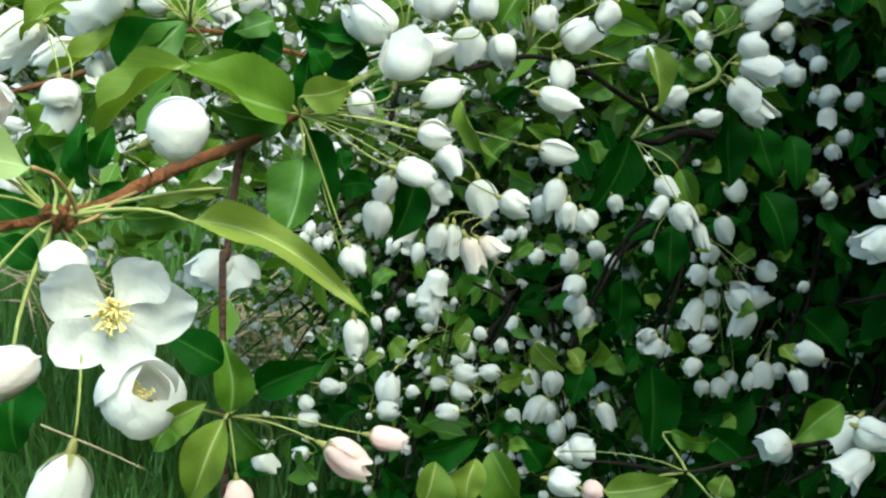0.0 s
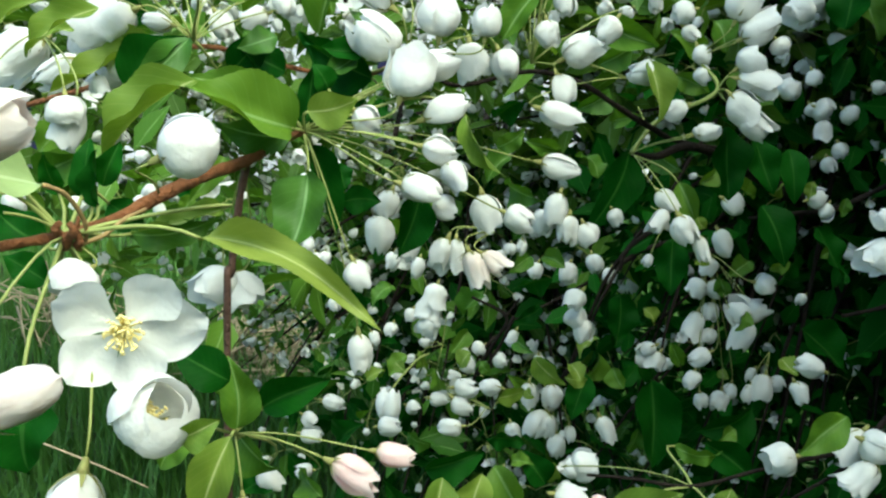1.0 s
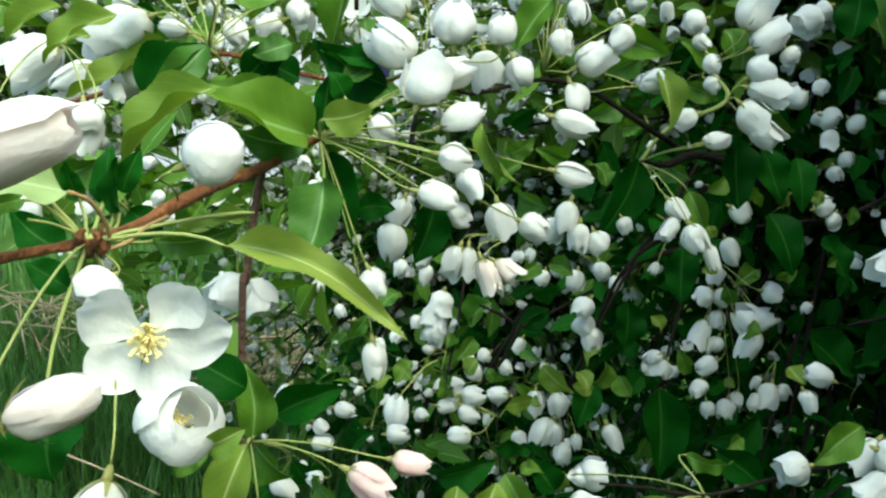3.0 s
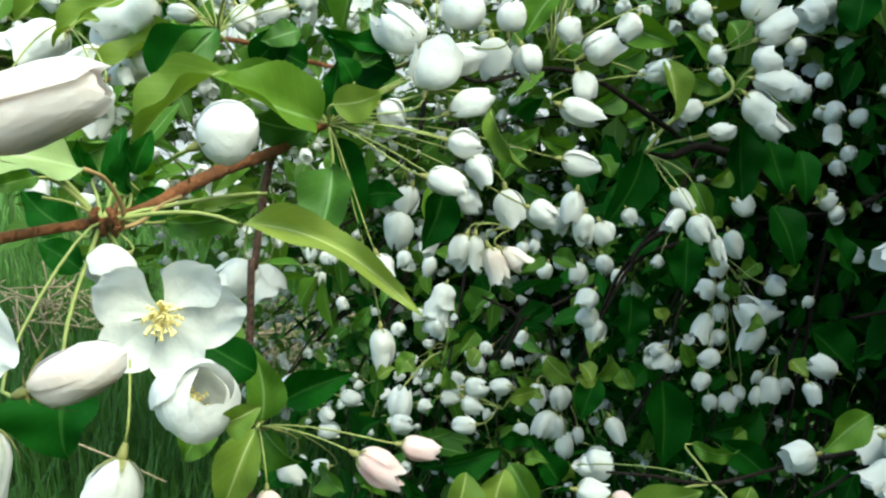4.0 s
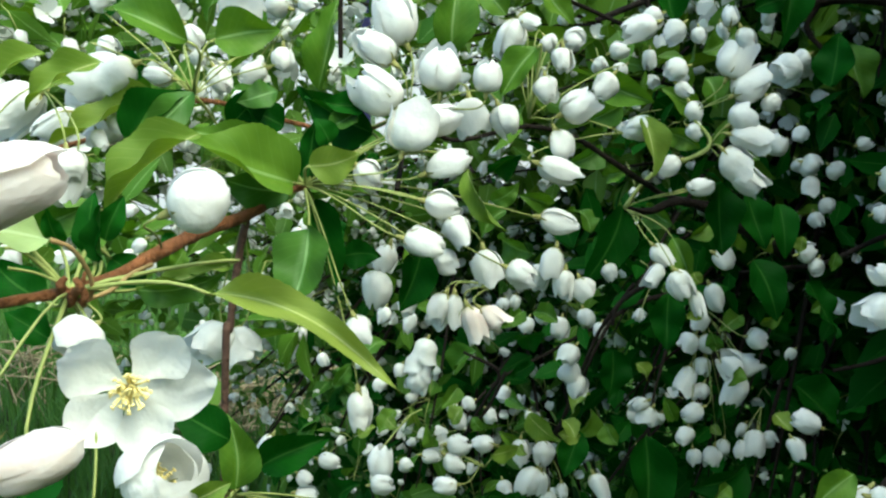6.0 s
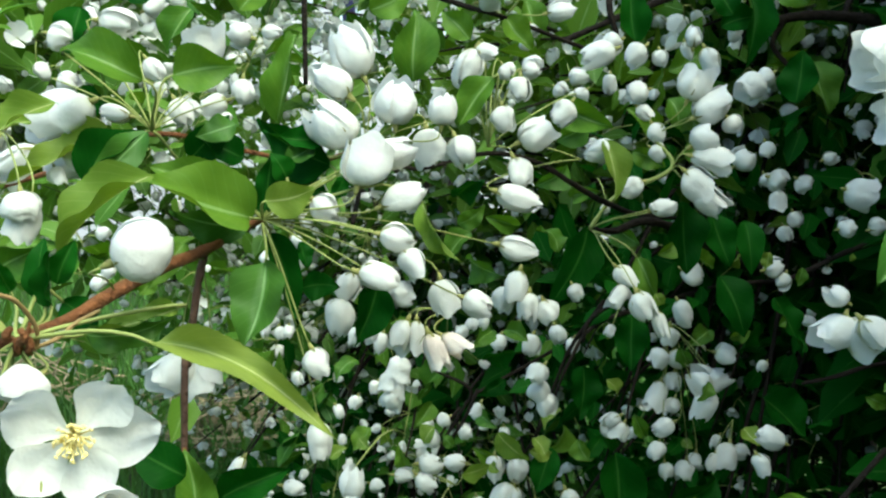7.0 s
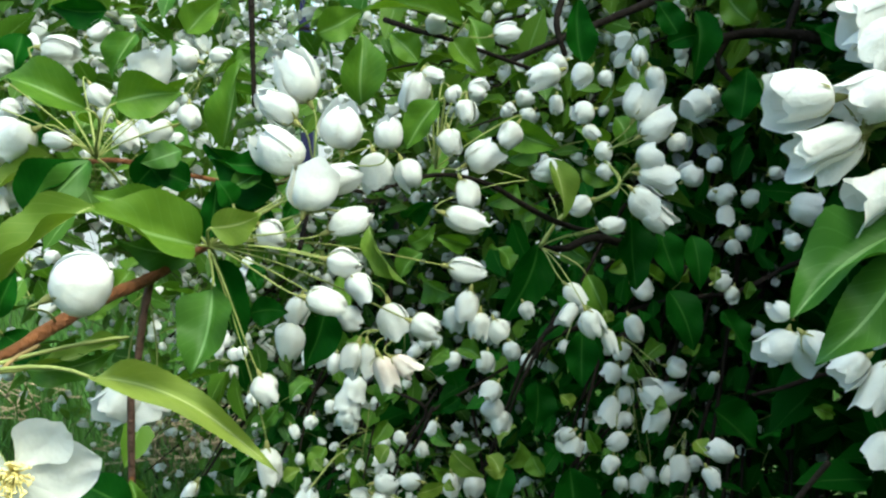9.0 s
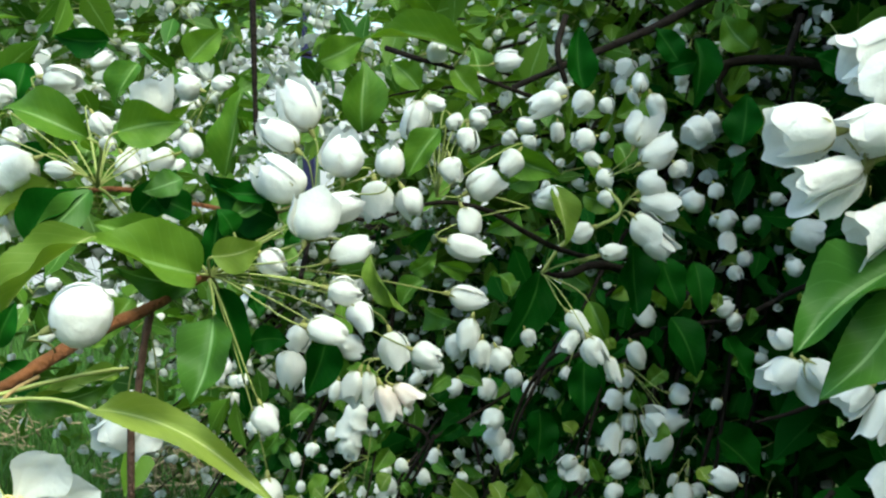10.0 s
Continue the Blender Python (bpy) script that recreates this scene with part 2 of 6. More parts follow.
# ---------- buds and blossoms ----------
def bud_petals(seed, mat, a0, a1, half, ragged):
    """Meshes of a core and of five overlapping petals round the z axis, together one unit long and one wide."""
    rnd = random.Random(seed)
    lump = rnd.uniform(0, 50)
    blunt = 0.15
    parts = []
    for k in range(6):
        core = k == 5
        turn = k * 2 * math.pi / 5 + rnd.uniform(-0.25, 0.25)
        tight = 0.55 if ragged < 0.25 else 1.0
        lift = 0.82 if core else 1 + tight * (0.065 * ((k * 2) % 5) - 0.1 + rnd.uniform(-0.03, 0.03))
        tip = min(a1, -60) if core else a1 + rnd.uniform(-24, 24) * ragged
        reach = 0.84 if core else 1 + rnd.uniform(-0.26, 0.1) * min(1, ragged * 1.2)
        steps = 40
        rr, zz, r, z = [0.0], [0.0], 0.03, 0.0
        for i in range(steps):
            t = (i + 0.5) / steps
            a = radians(a0 * (1 - t / 0.5) ** 1.1 if t < 0.5 else tip * (t / 0.5 - 1) ** 1.1)
            r += math.sin(a) * reach / steps
            z += math.cos(a) * reach / steps
            rr.append(max(r, 0.008))
            zz.append(z)
        ph = rnd.uniform(0, 6)

        def point(u, v):
            s = 2 * u - 1
            vv = v if core else v * (1 - blunt * abs(s) ** 3 * v - 0.03 * ragged * (1 + math.sin(7 * u + ph)))
            q = vv * steps
            i = min(int(q), steps - 1)
            fr = q - i
            r = rr[i] * (1 - fr) + rr[i + 1] * fr
            z = zz[i] * (1 - fr) + zz[i + 1] * fr
            hw = math.pi if core else radians(half) * (0.74 + 0.46 * math.sin(math.pi * min(1, vv * 0.6 + 0.1)))
            a = turn + s * hw
            x, y = r * math.cos(a), r * math.sin(a)
            swell = 1 + 0.24 * noise.noise(Vector((x * 1.9 + lump, y * 1.9, z * 1.9)))
            if core:
                return (x * swell * lift, y * swell * lift, z)
            own = noise.noise(Vector((s * 0.9 + lump, vv * 1.7 + 7 * k, 1.3)))
            fine = noise.noise(Vector((s * 2.6 + lump, vv * 2.2 + 5 * k, 4.1)))
            flare = max(0.0, (v - 0.72) / 0.28) ** 2 * (0.05 + 0.1 * ragged * (0.5 + own))
            crease = 0.07 * math.exp(-(s / 0.2) ** 2) * math.sin(math.pi * v)
            swell *= lift + tight * (0.09 * s + 0.15 * own + 0.06 * fine - crease) - 0.06 * s * s + flare
            return (x * swell, y * swell, z + 0.05 * ragged * math.sin(5 * s + ph) * v)

        parts.append(grid(10, 6, point) if core else grid(11, 8, point))
    arrs = [np.array(p[0]) for p in parts]
    every = np.concatenate(arrs)
    wide, tall = np.abs(every[:, :2]).max() * 1.9, every[:, 2].max()
    made = []
    for (v, f, uv), arr in zip(parts, arrs):
        arr[:, :2] /= wide
        arr[:, 2] /= tall
        made.append(mesh_of("petal", arr.tolist(), f, mat, uv))
    return made


BUDS = {}
for kind, mat, a0, a1, half, ragged in (("k", WHITE, 84, -90, 64, 0.2), ("b", WHITE, 78, -70, 58, 0.8), ("h", WHITE, 78, -56, 60, 0.9), ("c", WHITE, 72, -28, 58, 0.8),
                                        ("p", PINK, 68, -46, 58, 1.0), ("q", PALE_PINK, 76, -88, 62, 0.25), ("o", WHITE, 72, 2, 54, 0.7), ("e", WHITE, 84, -58, 56, 0.7), ("r", PALE_PINK, 50, -30, 62, 0.24), ("t", PALE_PINK, 60, -26, 54, 0.7), ("u", WHITE, 86, -36, 68, 0.3)):
    loose = {"b": 5, "h": 8, "c": 9, "e": 5}.get(kind, 4)
    BUDS[kind] = [bud_petals(100 * ord(kind) + i, mat, a0, a1 + loose * (i - 2), half, ragged) for i in range(7)]


def calyx_mesh(seed):
    rnd = random.Random(seed)
    parts = [tube_data([(0, 0, -0.2), (0, 0, -0.13), (0, 0, -0.05), (0, 0, 0.03)], [0.035, 0.06, 0.075, 0.1], 8)]
    for k in range(5):
        turn = k * 1.2566 + 0.3 + rnd.uniform(-0.2, 0.2)
        out, long = rnd.uniform(0.25, 0.5), rnd.uniform(0.12, 0.4)

        def point(u, v):
            s = (2 * u - 1) * 0.05 * (1 - v) ** 0.6
            r = 0.09 + out * v - 0.1 * v * v
            z = 0.0 + long * v * (0.5 + 0.5 * v) + 0.02
            return (r * math.cos(turn) - s * math.sin(turn), r * math.sin(turn) + s * math.cos(turn), z)

        parts.append(grid(2, 4, point))
    V, Fc, U = join_grids(parts)
    return mesh_of("calyx", V, Fc, SEPAL, U)


CALYX = [calyx_mesh(700 + i) for i in range(4)]


def stalk_to(parent, hub, base, axis, thick, name="pedicel", spread=0.35):
    h = Vector(hub)
    gap = (base - h).length
    if gap < 0.002:
        return
    pts = bezier(h, h + (base - h) * spread + UP * gap * 0.1, base - axis * min(gap * 0.25, 0.012), base, 8)
    v, f, uv = tube_data(pts, [thick] * 9, 5)
    ob = new(name, mesh_of(name, v, f, STALK, uv))
    ob.parent = parent
    ob.matrix_parent_inverse = parent.matrix_basis.inverted()


BUD_LABELS = {"p": "blush-pink opening bud", "q": "swelling white bud with a pink flush", "r": "half-open pale pink blossom", "t": "drooping pale pink blossom"}


def bud(branch, base, tip, width, kind, hub=None):
    base, tip = Vector(base), Vector(tip)
    axis = (tip - base).normalized()
    n = (tip - base).length
    m = frame_of(base, axis.orthogonal(), axis, width, width, n) @ Matrix.Rotation(pick.uniform(0, 6.28), 4, "Z")
    *petals, core = pick.choice(BUDS[kind])
    opened = kind in "coeu"
    ob = child("blossom" if opened else "bud", pick.choice(STAMENS) if opened else core, branch, m, BUD_LABELS.get(kind, ""))
    for me in petals:
        child("petal", me, ob)
    k = min(0.5 * (width + n), 0.022)
    cal = child("calyx", pick.choice(CALYX), ob)
    cal.matrix_parent_inverse = ob.matrix_basis.inverted()
    cal.matrix_basis = frame_of(base, axis.orthogonal(), axis, k, k, k)
    if hub is not None:
        stalk_to(ob, hub, base - axis * 0.2 * k, axis, 0.00048)
    return ob


def petal_mesh(seed, mat):
    rnd = random.Random(seed)
    cup, roll_in, ph, wav = rnd.uniform(0.3, 0.9), rnd.uniform(0.5, 1.5), rnd.uniform(0, 6), rnd.uniform(0.04, 0.09)
    skew, tipup = rnd.uniform(-0.12, 0.12), rnd.uniform(-0.1, 0.25)

    def point(u, v):
        s = 2 * u - 1
        w = 0.04 + 0.37 * math.sin(math.pi * min(1.0, 0.02 + 0.88 * v)) ** 0.7 * (0.12 + 0.88 * min(1, v * 2.0))
        vv = v * (1 - 0.1 * s * s * v) + 0.015 * math.sin(5 * s + ph) * v
        x = s * w + skew * vv * vv
        z = cup * math.sin(math.pi * vv * 0.8) * -0.35 + tipup * vv ** 3 + roll_in * x * x * 0.9 + wav * math.sin(6 * s + 5 * v + ph) * v
        return (x, 0.05 + 0.95 * vv, z)

    v, f, uv = grid(8, 9, point)
    return mesh_of("petal", v, f, mat, uv)


PETALS = [petal_mesh(900 + i, WHITE) for i in range(9)]


def stamen_mesh(seed):
    rnd = random.Random(seed)
    parts, knobs = [], []
    for k in range(60):
        a, lean = rnd.uniform(0, 6.28), rnd.uniform(0.0, 1.0) ** 0.6
        top = Vector((math.cos(a) * lean * 0.27, math.sin(a) * lean * 0.27, rnd.uniform(0.2, 0.36)))
        foot = Vector((math.cos(a) * 0.03, math.sin(a) * 0.03, 0.0))
        parts.append(tube_data([foot, foot.lerp(top, 0.5) + Vector((0, 0, 0.03)), top], [0.013, 0.012, 0.01], 4))
        side = Vector((math.sin(a), -math.cos(a), 0.2)) * 0.03
        parts.append(tube_data([top - side, top - side * 0.5, top + side * 0.5, top + side], [0.007, 0.018, 0.018, 0.007], 5))
    V, Fc, U = join_grids(parts)
    return mesh_of("stamens", V, Fc, ANTHER, U)


STAMENS = [stamen_mesh(980 + i) for i in range(2)]


def blossom(branch, centre, normal, across, petal_turns, hub=None, open_by=18):
    """An open flower: separate petals round its stamens. petal_turns: degrees from upright, leftwards as seen from the front.
    open_by: degrees by which the petals rise."""
    c, nrm = Vector(centre), Vector(normal).normalized()
    ob = new("blossom", pick.choice(STAMENS))
    ob.parent = branch
    r = across / 2
    m = frame_of(c, UP, nrm, r, r, r)
    ob.matrix_basis = m
    for k, turn in enumerate(petal_turns):
        p = child("petal", pick.choice(PETALS), ob)
        g = 1 + pick.uniform(-0.06, 0.06)
        lift = radians(open_by + pick.uniform(-9, 9))
        p.matrix_basis = Matrix.Rotation(radians(turn), 4, "Z") @ Matrix.Rotation(lift, 4, "X") @ Matrix.Diagonal((g * pick.uniform(0.9, 1.08), g, g, 1)) @ Matrix.Translation((0, 0, 0.015 * (k % 3)))
    cal = child("calyx", pick.choice(CALYX), ob)
    cal.matrix_basis = Matrix.Translation((0, 0, -0.2)) @ Matrix.Scale(0.55, 4)
    if hub is not None:
        stalk_to(ob, hub, c - nrm * 0.3 * r, nrm, 0.00055)
    return ob


def twig(branch, pts, mat, name="twig", sides=9, step=7):
    line, rad = smooth_line(pts, step)
    rnd = random.Random(len(pts) * 7 + int(abs(pts[0][0]) * 1000))
    rad = [r * rnd.uniform(0.9, 1.12) for r in rad]
    v, f, uv = tube_data(line, rad, sides)
    return child(name, mesh_of(name, v, f, mat, uv), branch)


def branch_thing(label, name="flowering_branch", category="branch"):
    return tagged(new(name), label, category, "flowering branches")


# ---------- masses: foliage too dense to count ----------
def low_leaf():
    def point(u, v):
        s = 2 * u - 1
        w = 0.5 * math.sin(math.pi * v ** 0.8) ** 0.9
        return (s * w, v, 0.16 * abs(s) * w - 0.14 * v * v)
    v, f, uv = grid(2, 3, point)
    return np.array(v), np.array(f), np.array(uv)


def low_bud(a0, a1, half, seed):
    rnd = random.Random(seed)
    parts = []
    for k in range(5):
        turn, lift = k * 1.2566 + rnd.uniform(-0.2, 0.2), 1 + 0.04 * (k % 3)
        tip = a1 + rnd.uniform(-10, 10)
        rr, zz, r, z = [], [], 0.02, 0.0
        for i in range(6):
            rr.append(max(r, 0.01))
            zz.append(z)
            a = radians(a0 + (tip - a0) * (i + 0.5) / 5)
            r += math.sin(a) / 5
            z += math.cos(a) / 5

        def point(u, v):
            s = 2 * u - 1
            i = min(5, round(v * 5))
            hw = radians(half) * (0.6 + 0.55 * math.sin(math.pi * (0.1 + 0.85 * v)))
            a = turn + s * hw
            q = rr[i] * (lift + 0.06 * s)
            return (q * math.cos(a), q * math.sin(a), zz[i] - 0.1 * s * s * v)

        parts.append(grid(2, 4, point))
    V, Fc, U = join_grids(parts)
    arr = np.array(V)
    arr[:, :2] /= np.abs(arr[:, :2]).max() * 2
    arr[:, 2] /= arr[:, 2].max()
    return arr, np.array(Fc), np.array(U)


LOW_LEAF = low_leaf()
LOW_BUDS = [low_bud(72, -72, 55, 1), low_bud(66, -35, 50, 2), low_bud(62, 5, 40, 3), low_bud(74, 45, 36, 4)]


def scatter_mesh(name, template, mats, mat):
    """One mesh of many copies of a template, each moved by its own matrix."""
    tv, tf, tu = template
    mats = np.asarray(mats)
    n, k = len(mats), len(tv)
    hom = np.c_[tv, np.ones(k)]
    verts = np.einsum("nij,kj->nki", mats[:, :3, :], hom).reshape(-1, 3)
    faces = (tf[None] + (np.arange(n) * k)[:, None, None]).reshape(-1, tf.shape[1])
    return mesh_of(name, verts.tolist(), faces.tolist(), mat, np.tile(tu, (n, 1)))


def rand_dir(rnd, up):
    v = Vector((rnd.gauss(0, 1), rnd.gauss(0, 1), rnd.gauss(0, 1) + up))
    return v.normalized()


def foliage(parent, spurs, rnd, leaves, buds, tone, leaf_size=0.052, bud_size=0.015, open_share=0.3, spread=0.035):
    """Spurs of leaves and hanging buds at the given points, joined into a few meshes."""
    L, Bs, stalks = [], [[], [], [], []], []
    for p in spurs:
        for _ in range(leaves[0] + int(rnd.random() * (leaves[1] - leaves[0] + 1))):
            d = rand_dir(rnd, 0.1)
            n = leaf_size * rnd.uniform(0.6, 1.25)
            w = n * rnd.uniform(0.42, 0.62)
            L.append(frame_of(p + d * spread * rnd.uniform(0.2, 0.8), d, rand_dir(rnd, 1.6), w, n, n))
        for _ in range(buds[0] + int(rnd.random() * (buds[1] - buds[0] + 1))):
            d = rand_dir(rnd, -0.3)
            base = p + d * spread * rnd.uniform(0.5, 1.3)
            ax = (d + rand_dir(rnd, -0.5) * 0.7).normalized()
            kind = rnd.choice((2, 3)) if rnd.random() < open_share else rnd.choice((0, 0, 1, 1, 2))
            s = bud_size * rnd.uniform(0.6, 1.25) * (1.0, 1.1, 1.35, 1.9)[kind]
            tall = s * (1.25, 1.25, 1.0, 0.5)[kind]
            Bs[kind].append(frame_of(base, ax.orthogonal(), ax, s, s, tall))
            stalks.append(tube_data([p, p.lerp(base, 0.5) + Vector((0, 0, 0.004)), base], [0.0008] * 3, 3))
    if L:
        ob = child("foliage_mass", scatter_mesh("foliage_mass", LOW_LEAF, L, LEAF[tone]), parent)
        ob["kind"] = "stuff"
    for k in range(4):
        if Bs[k]:
            ob = child("blossom_mass", scatter_mesh("blossom_mass", LOW_BUDS[k], Bs[k], WHITE), parent)
            ob["kind"] = "stuff"
    if stalks:
        V, Fc, U = join_grids(stalks)
        ob = child("stalk_mass", mesh_of("stalk_mass", V, Fc, STALK, U), parent)
        ob["kind"] = "stuff"


def limbs_to(parent, foot, fork, targets, rnd, thick=0.009, joined=False):
    """Limbs that leave the trunk and bow out to their targets. Returns points along their outer parts."""
    found, tubes = [], []
    for tgt in targets:
        a = Vector(foot).lerp(Vector(fork), rnd.uniform(0.5, 1.0))
        b = Vector(tgt)
        gap = (b - a).length
        wob = Vector((rnd.gauss(0, 1), rnd.gauss(0, 1), rnd.gauss(0, 1))) * gap * 0.07
        pts = bezier(a, a.lerp(b, 0.35) + UP * gap * 0.12 + wob, a.lerp(b, 0.7) + UP * gap * 0.1 - wob, b, 12)
        tubes.append(tube_data(pts, [thick * (1 - 0.075 * i) for i in range(13)], 6))
        found.append(pts)
    if joined:
        tubes = [join_grids(tubes)]
    for v, f, uv in tubes:
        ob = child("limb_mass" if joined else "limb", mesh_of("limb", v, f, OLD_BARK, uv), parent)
        if joined:
            ob["kind"] = "stuff"
    return found


def spurs_along(lines, rnd, per, first, off):
    out = []
    for pts in lines:
        for _ in range(per):
            q = rnd.uniform(first, 1.0) * (len(pts) - 1)
            i = min(int(q), len(pts) - 2)
            p = pts[i].lerp(pts[i + 1], q - i)
            out.append(p + Vector((rnd.gauss(0, off), rnd.gauss(0, off), rnd.gauss(0, off))))
    return out


def box_points(rnd, n, lo, hi):
    """Points in a rounded lump that fills most of a box."""
    out = []
    while len(out) < n:
        q = [rnd.uniform(-1, 1) for _ in range(3)]
        if sum(abs(c) ** 3 for c in q) < 1.25:
            out.append(Vector(tuple((a + b) / 2 + c * (b - a) / 2 for a, b, c in zip(lo, hi, q))))
    return out


def tree(label, foot, fork, radius, boxes, seed, thick=0.009):
    """A blossoming tree: trunk, limbs into each box, and the foliage along them. A box: low corner, high corner, limbs, spurs a limb, leaves, buds, tone, open share."""
    rnd = random.Random(seed)
    t = tagged(new("crabapple_tree"), label, "tree", "crabapple trees")
    a, b = Vector(foot), Vector(fork)
    side = Vector((radius * 0.8, -radius * 0.5, 0))
    twig(t, [(*a, radius * 1.3), (*(a.lerp(b, 0.3) + side), radius), (*(a.lerp(b, 0.65) - side), radius * 0.85), (*b, radius * 0.6)], OLD_BARK, "trunk", 12)
    for lo, hi, n, per, leaves, buds, tone, opened, bsize, lsize in boxes:
        lines = limbs_to(t, foot, fork, box_points(rnd, n, lo, hi), rnd, thick, lsize >= 0.08)
        foliage(t, spurs_along(lines, rnd, per, 0.35, 0.055), rnd, leaves, buds, tone, open_share=opened, bud_size=bsize, leaf_size=lsize)
    return t


# ---------- ground and distance ----------
def ground_mesh():
    rnd = random.Random(3)

    def point(u, v):
        x, y = (u - 0.5), (v - 0.5)
        x, y = math.copysign(abs(2 * x) ** 3, x) * 400, math.copysign(abs(2 * y) ** 3, y) * 400
        near = max(0.0, 1 - math.hypot(x, y - 2) / 8)
        return (x, y, -0.02 + 0.03 * near * noise.noise(Vector((x * 1.7, y * 1.7, 0))))

    v, f, uv = grid(90, 90, point)
    return mesh_of("ground", v, f, SOIL, uv)


ground = tagged(new("ground", ground_mesh()), "dark turf soil under long green grass", "ground", kind="structure")


def grass_field():
    rnd = random.Random(11)
    V, Fc, U = [], [], []

    def blade(x, y, tall, wide):
        a, lean = rnd.uniform(0, 6.28), rnd.uniform(0.05, 0.55) * tall
        dx, dy = math.cos(a), math.sin(a)
        px, py = -dy * wide, dx * wide
        o = len(V)
        for k, (h, w) in enumerate(((0, 1.0), (0.4, 0.85), (0.75, 0.55), (1.0, 0.06))):
            out = lean * h * h
            cx, cy, cz = x + dx * out, y + dy * out, tall * (h - 0.12 * h * h)
            V.extend(((cx - px * w, cy - py * w, cz - 0.02), (cx + px * w, cy + py * w, cz - 0.02)))
            U.extend(((0.0, h), (1.0, h)))
        for k in range(3):
            b = o + 2 * k
            Fc.append((b, b + 1, b + 3, b + 2))

    for _ in range(16000):
        y = 1.0 + 3.6 * rnd.random() ** 1.2
        x = rnd.uniform(-0.62, 0.3) * (y + 0.3)
        if noise.noise(Vector((x * 2.5, y * 2.5, 3))) < -0.35:
            continue
        blade(x, y, rnd.uniform(0.1, 0.3), rnd.uniform(0.0018, 0.0042))
    for _ in range(9000):
        y = rnd.uniform(4.5, 14)
        blade(rnd.uniform(-0.7, 0.7) * y, y, rnd.uniform(0.15, 0.35), rnd.uniform(0.005, 0.01))
    for _ in range(15000):
        blade(rnd.uniform(-5, 5), rnd.uniform(-5, 7), rnd.uniform(0.08, 0.22), rnd.uniform(0.004, 0.008))
    return mesh_of("grass", V, Fc, GRASS, U)


tagged(new("grass", grass_field()), "long fresh green grass blades", "grass", kind="stuff")


def straw_heap():
    rnd = random.Random(21)
    parts = []
    for k in range(130):
        cx, cy, wide = ((-0.68, 2.75, 0.09), (-1.5, 3.05, 0.14))[int(k % 3 == 0)]
        c = Vector((cx + rnd.gauss(0, wide), cy + rnd.gauss(0, 0.09), 0.07 + abs(rnd.gauss(0, 0.07))))
        d = Vector((rnd.gauss(0, 1), rnd.gauss(0, 0.6), rnd.gauss(0.1, 0.35))).normalized() * rnd.uniform(0.08, 0.2)
        bow = Vector((0, 0, rnd.uniform(-0.02, 0.06)))
        a, b = c - d, c + d
        a.z, b.z = max(a.z, 0.0), max(b.z, 0.0)
        parts.append(tube_data([a, c + bow, b], [0.0042, 0.0038, 0.002], 4))
    V, Fc, U = join_grids(parts)
    return mesh_of("dry_stalk_heap", V, Fc, STRAW, U)


tagged(new("dry_stalk_heap", straw_heap()), "heap of dry brown stalks on the grass", "dry stalks", kind="stuff")


def board(w, d, h, mat, name):
    bm = bmesh.new()
    bmesh.ops.create_cube(bm, size=1.0)
    bmesh.ops.scale(bm, vec=(w, d, h), verts=bm.verts)
    bmesh.ops.translate(bm, vec=(0, 0, h / 2), verts=bm.verts)
    bmesh.ops.bevel(bm, geom=bm.edges[:], offset=min(w, d) * 0.12, segments=1, affect="EDGES")
    me = bpy.data.meshes.new(name)
    bm.to_mesh(me)
    bm.free()
    me.materials.append(mat)
    return me


fence = tagged(new("fence"), "pale grey board fence with dark navy posts", "fence")
panel_me, post_me, rail_me = board(0.17, 0.02, 1.75, GREY_BOARD, "fence_board"), board(0.08, 0.08, 2.0, NAVY, "post"), board(2.3, 0.05, 0.09, NAVY, "rail")
for i in range(5):
    x0 = -7.96 + i * 2.4
    child("post", post_me, fence, pose(x0, 6.5, -0.02))
    for z in (0.35, 1.4):
        child("rail", rail_me, fence, pose(x0 + 1.2, 6.53, z))
    for k in range(12):
        child("fence_board", panel_me, fence, pose(x0 + 0.16 + k * 0.189, 6.47, 0.06))

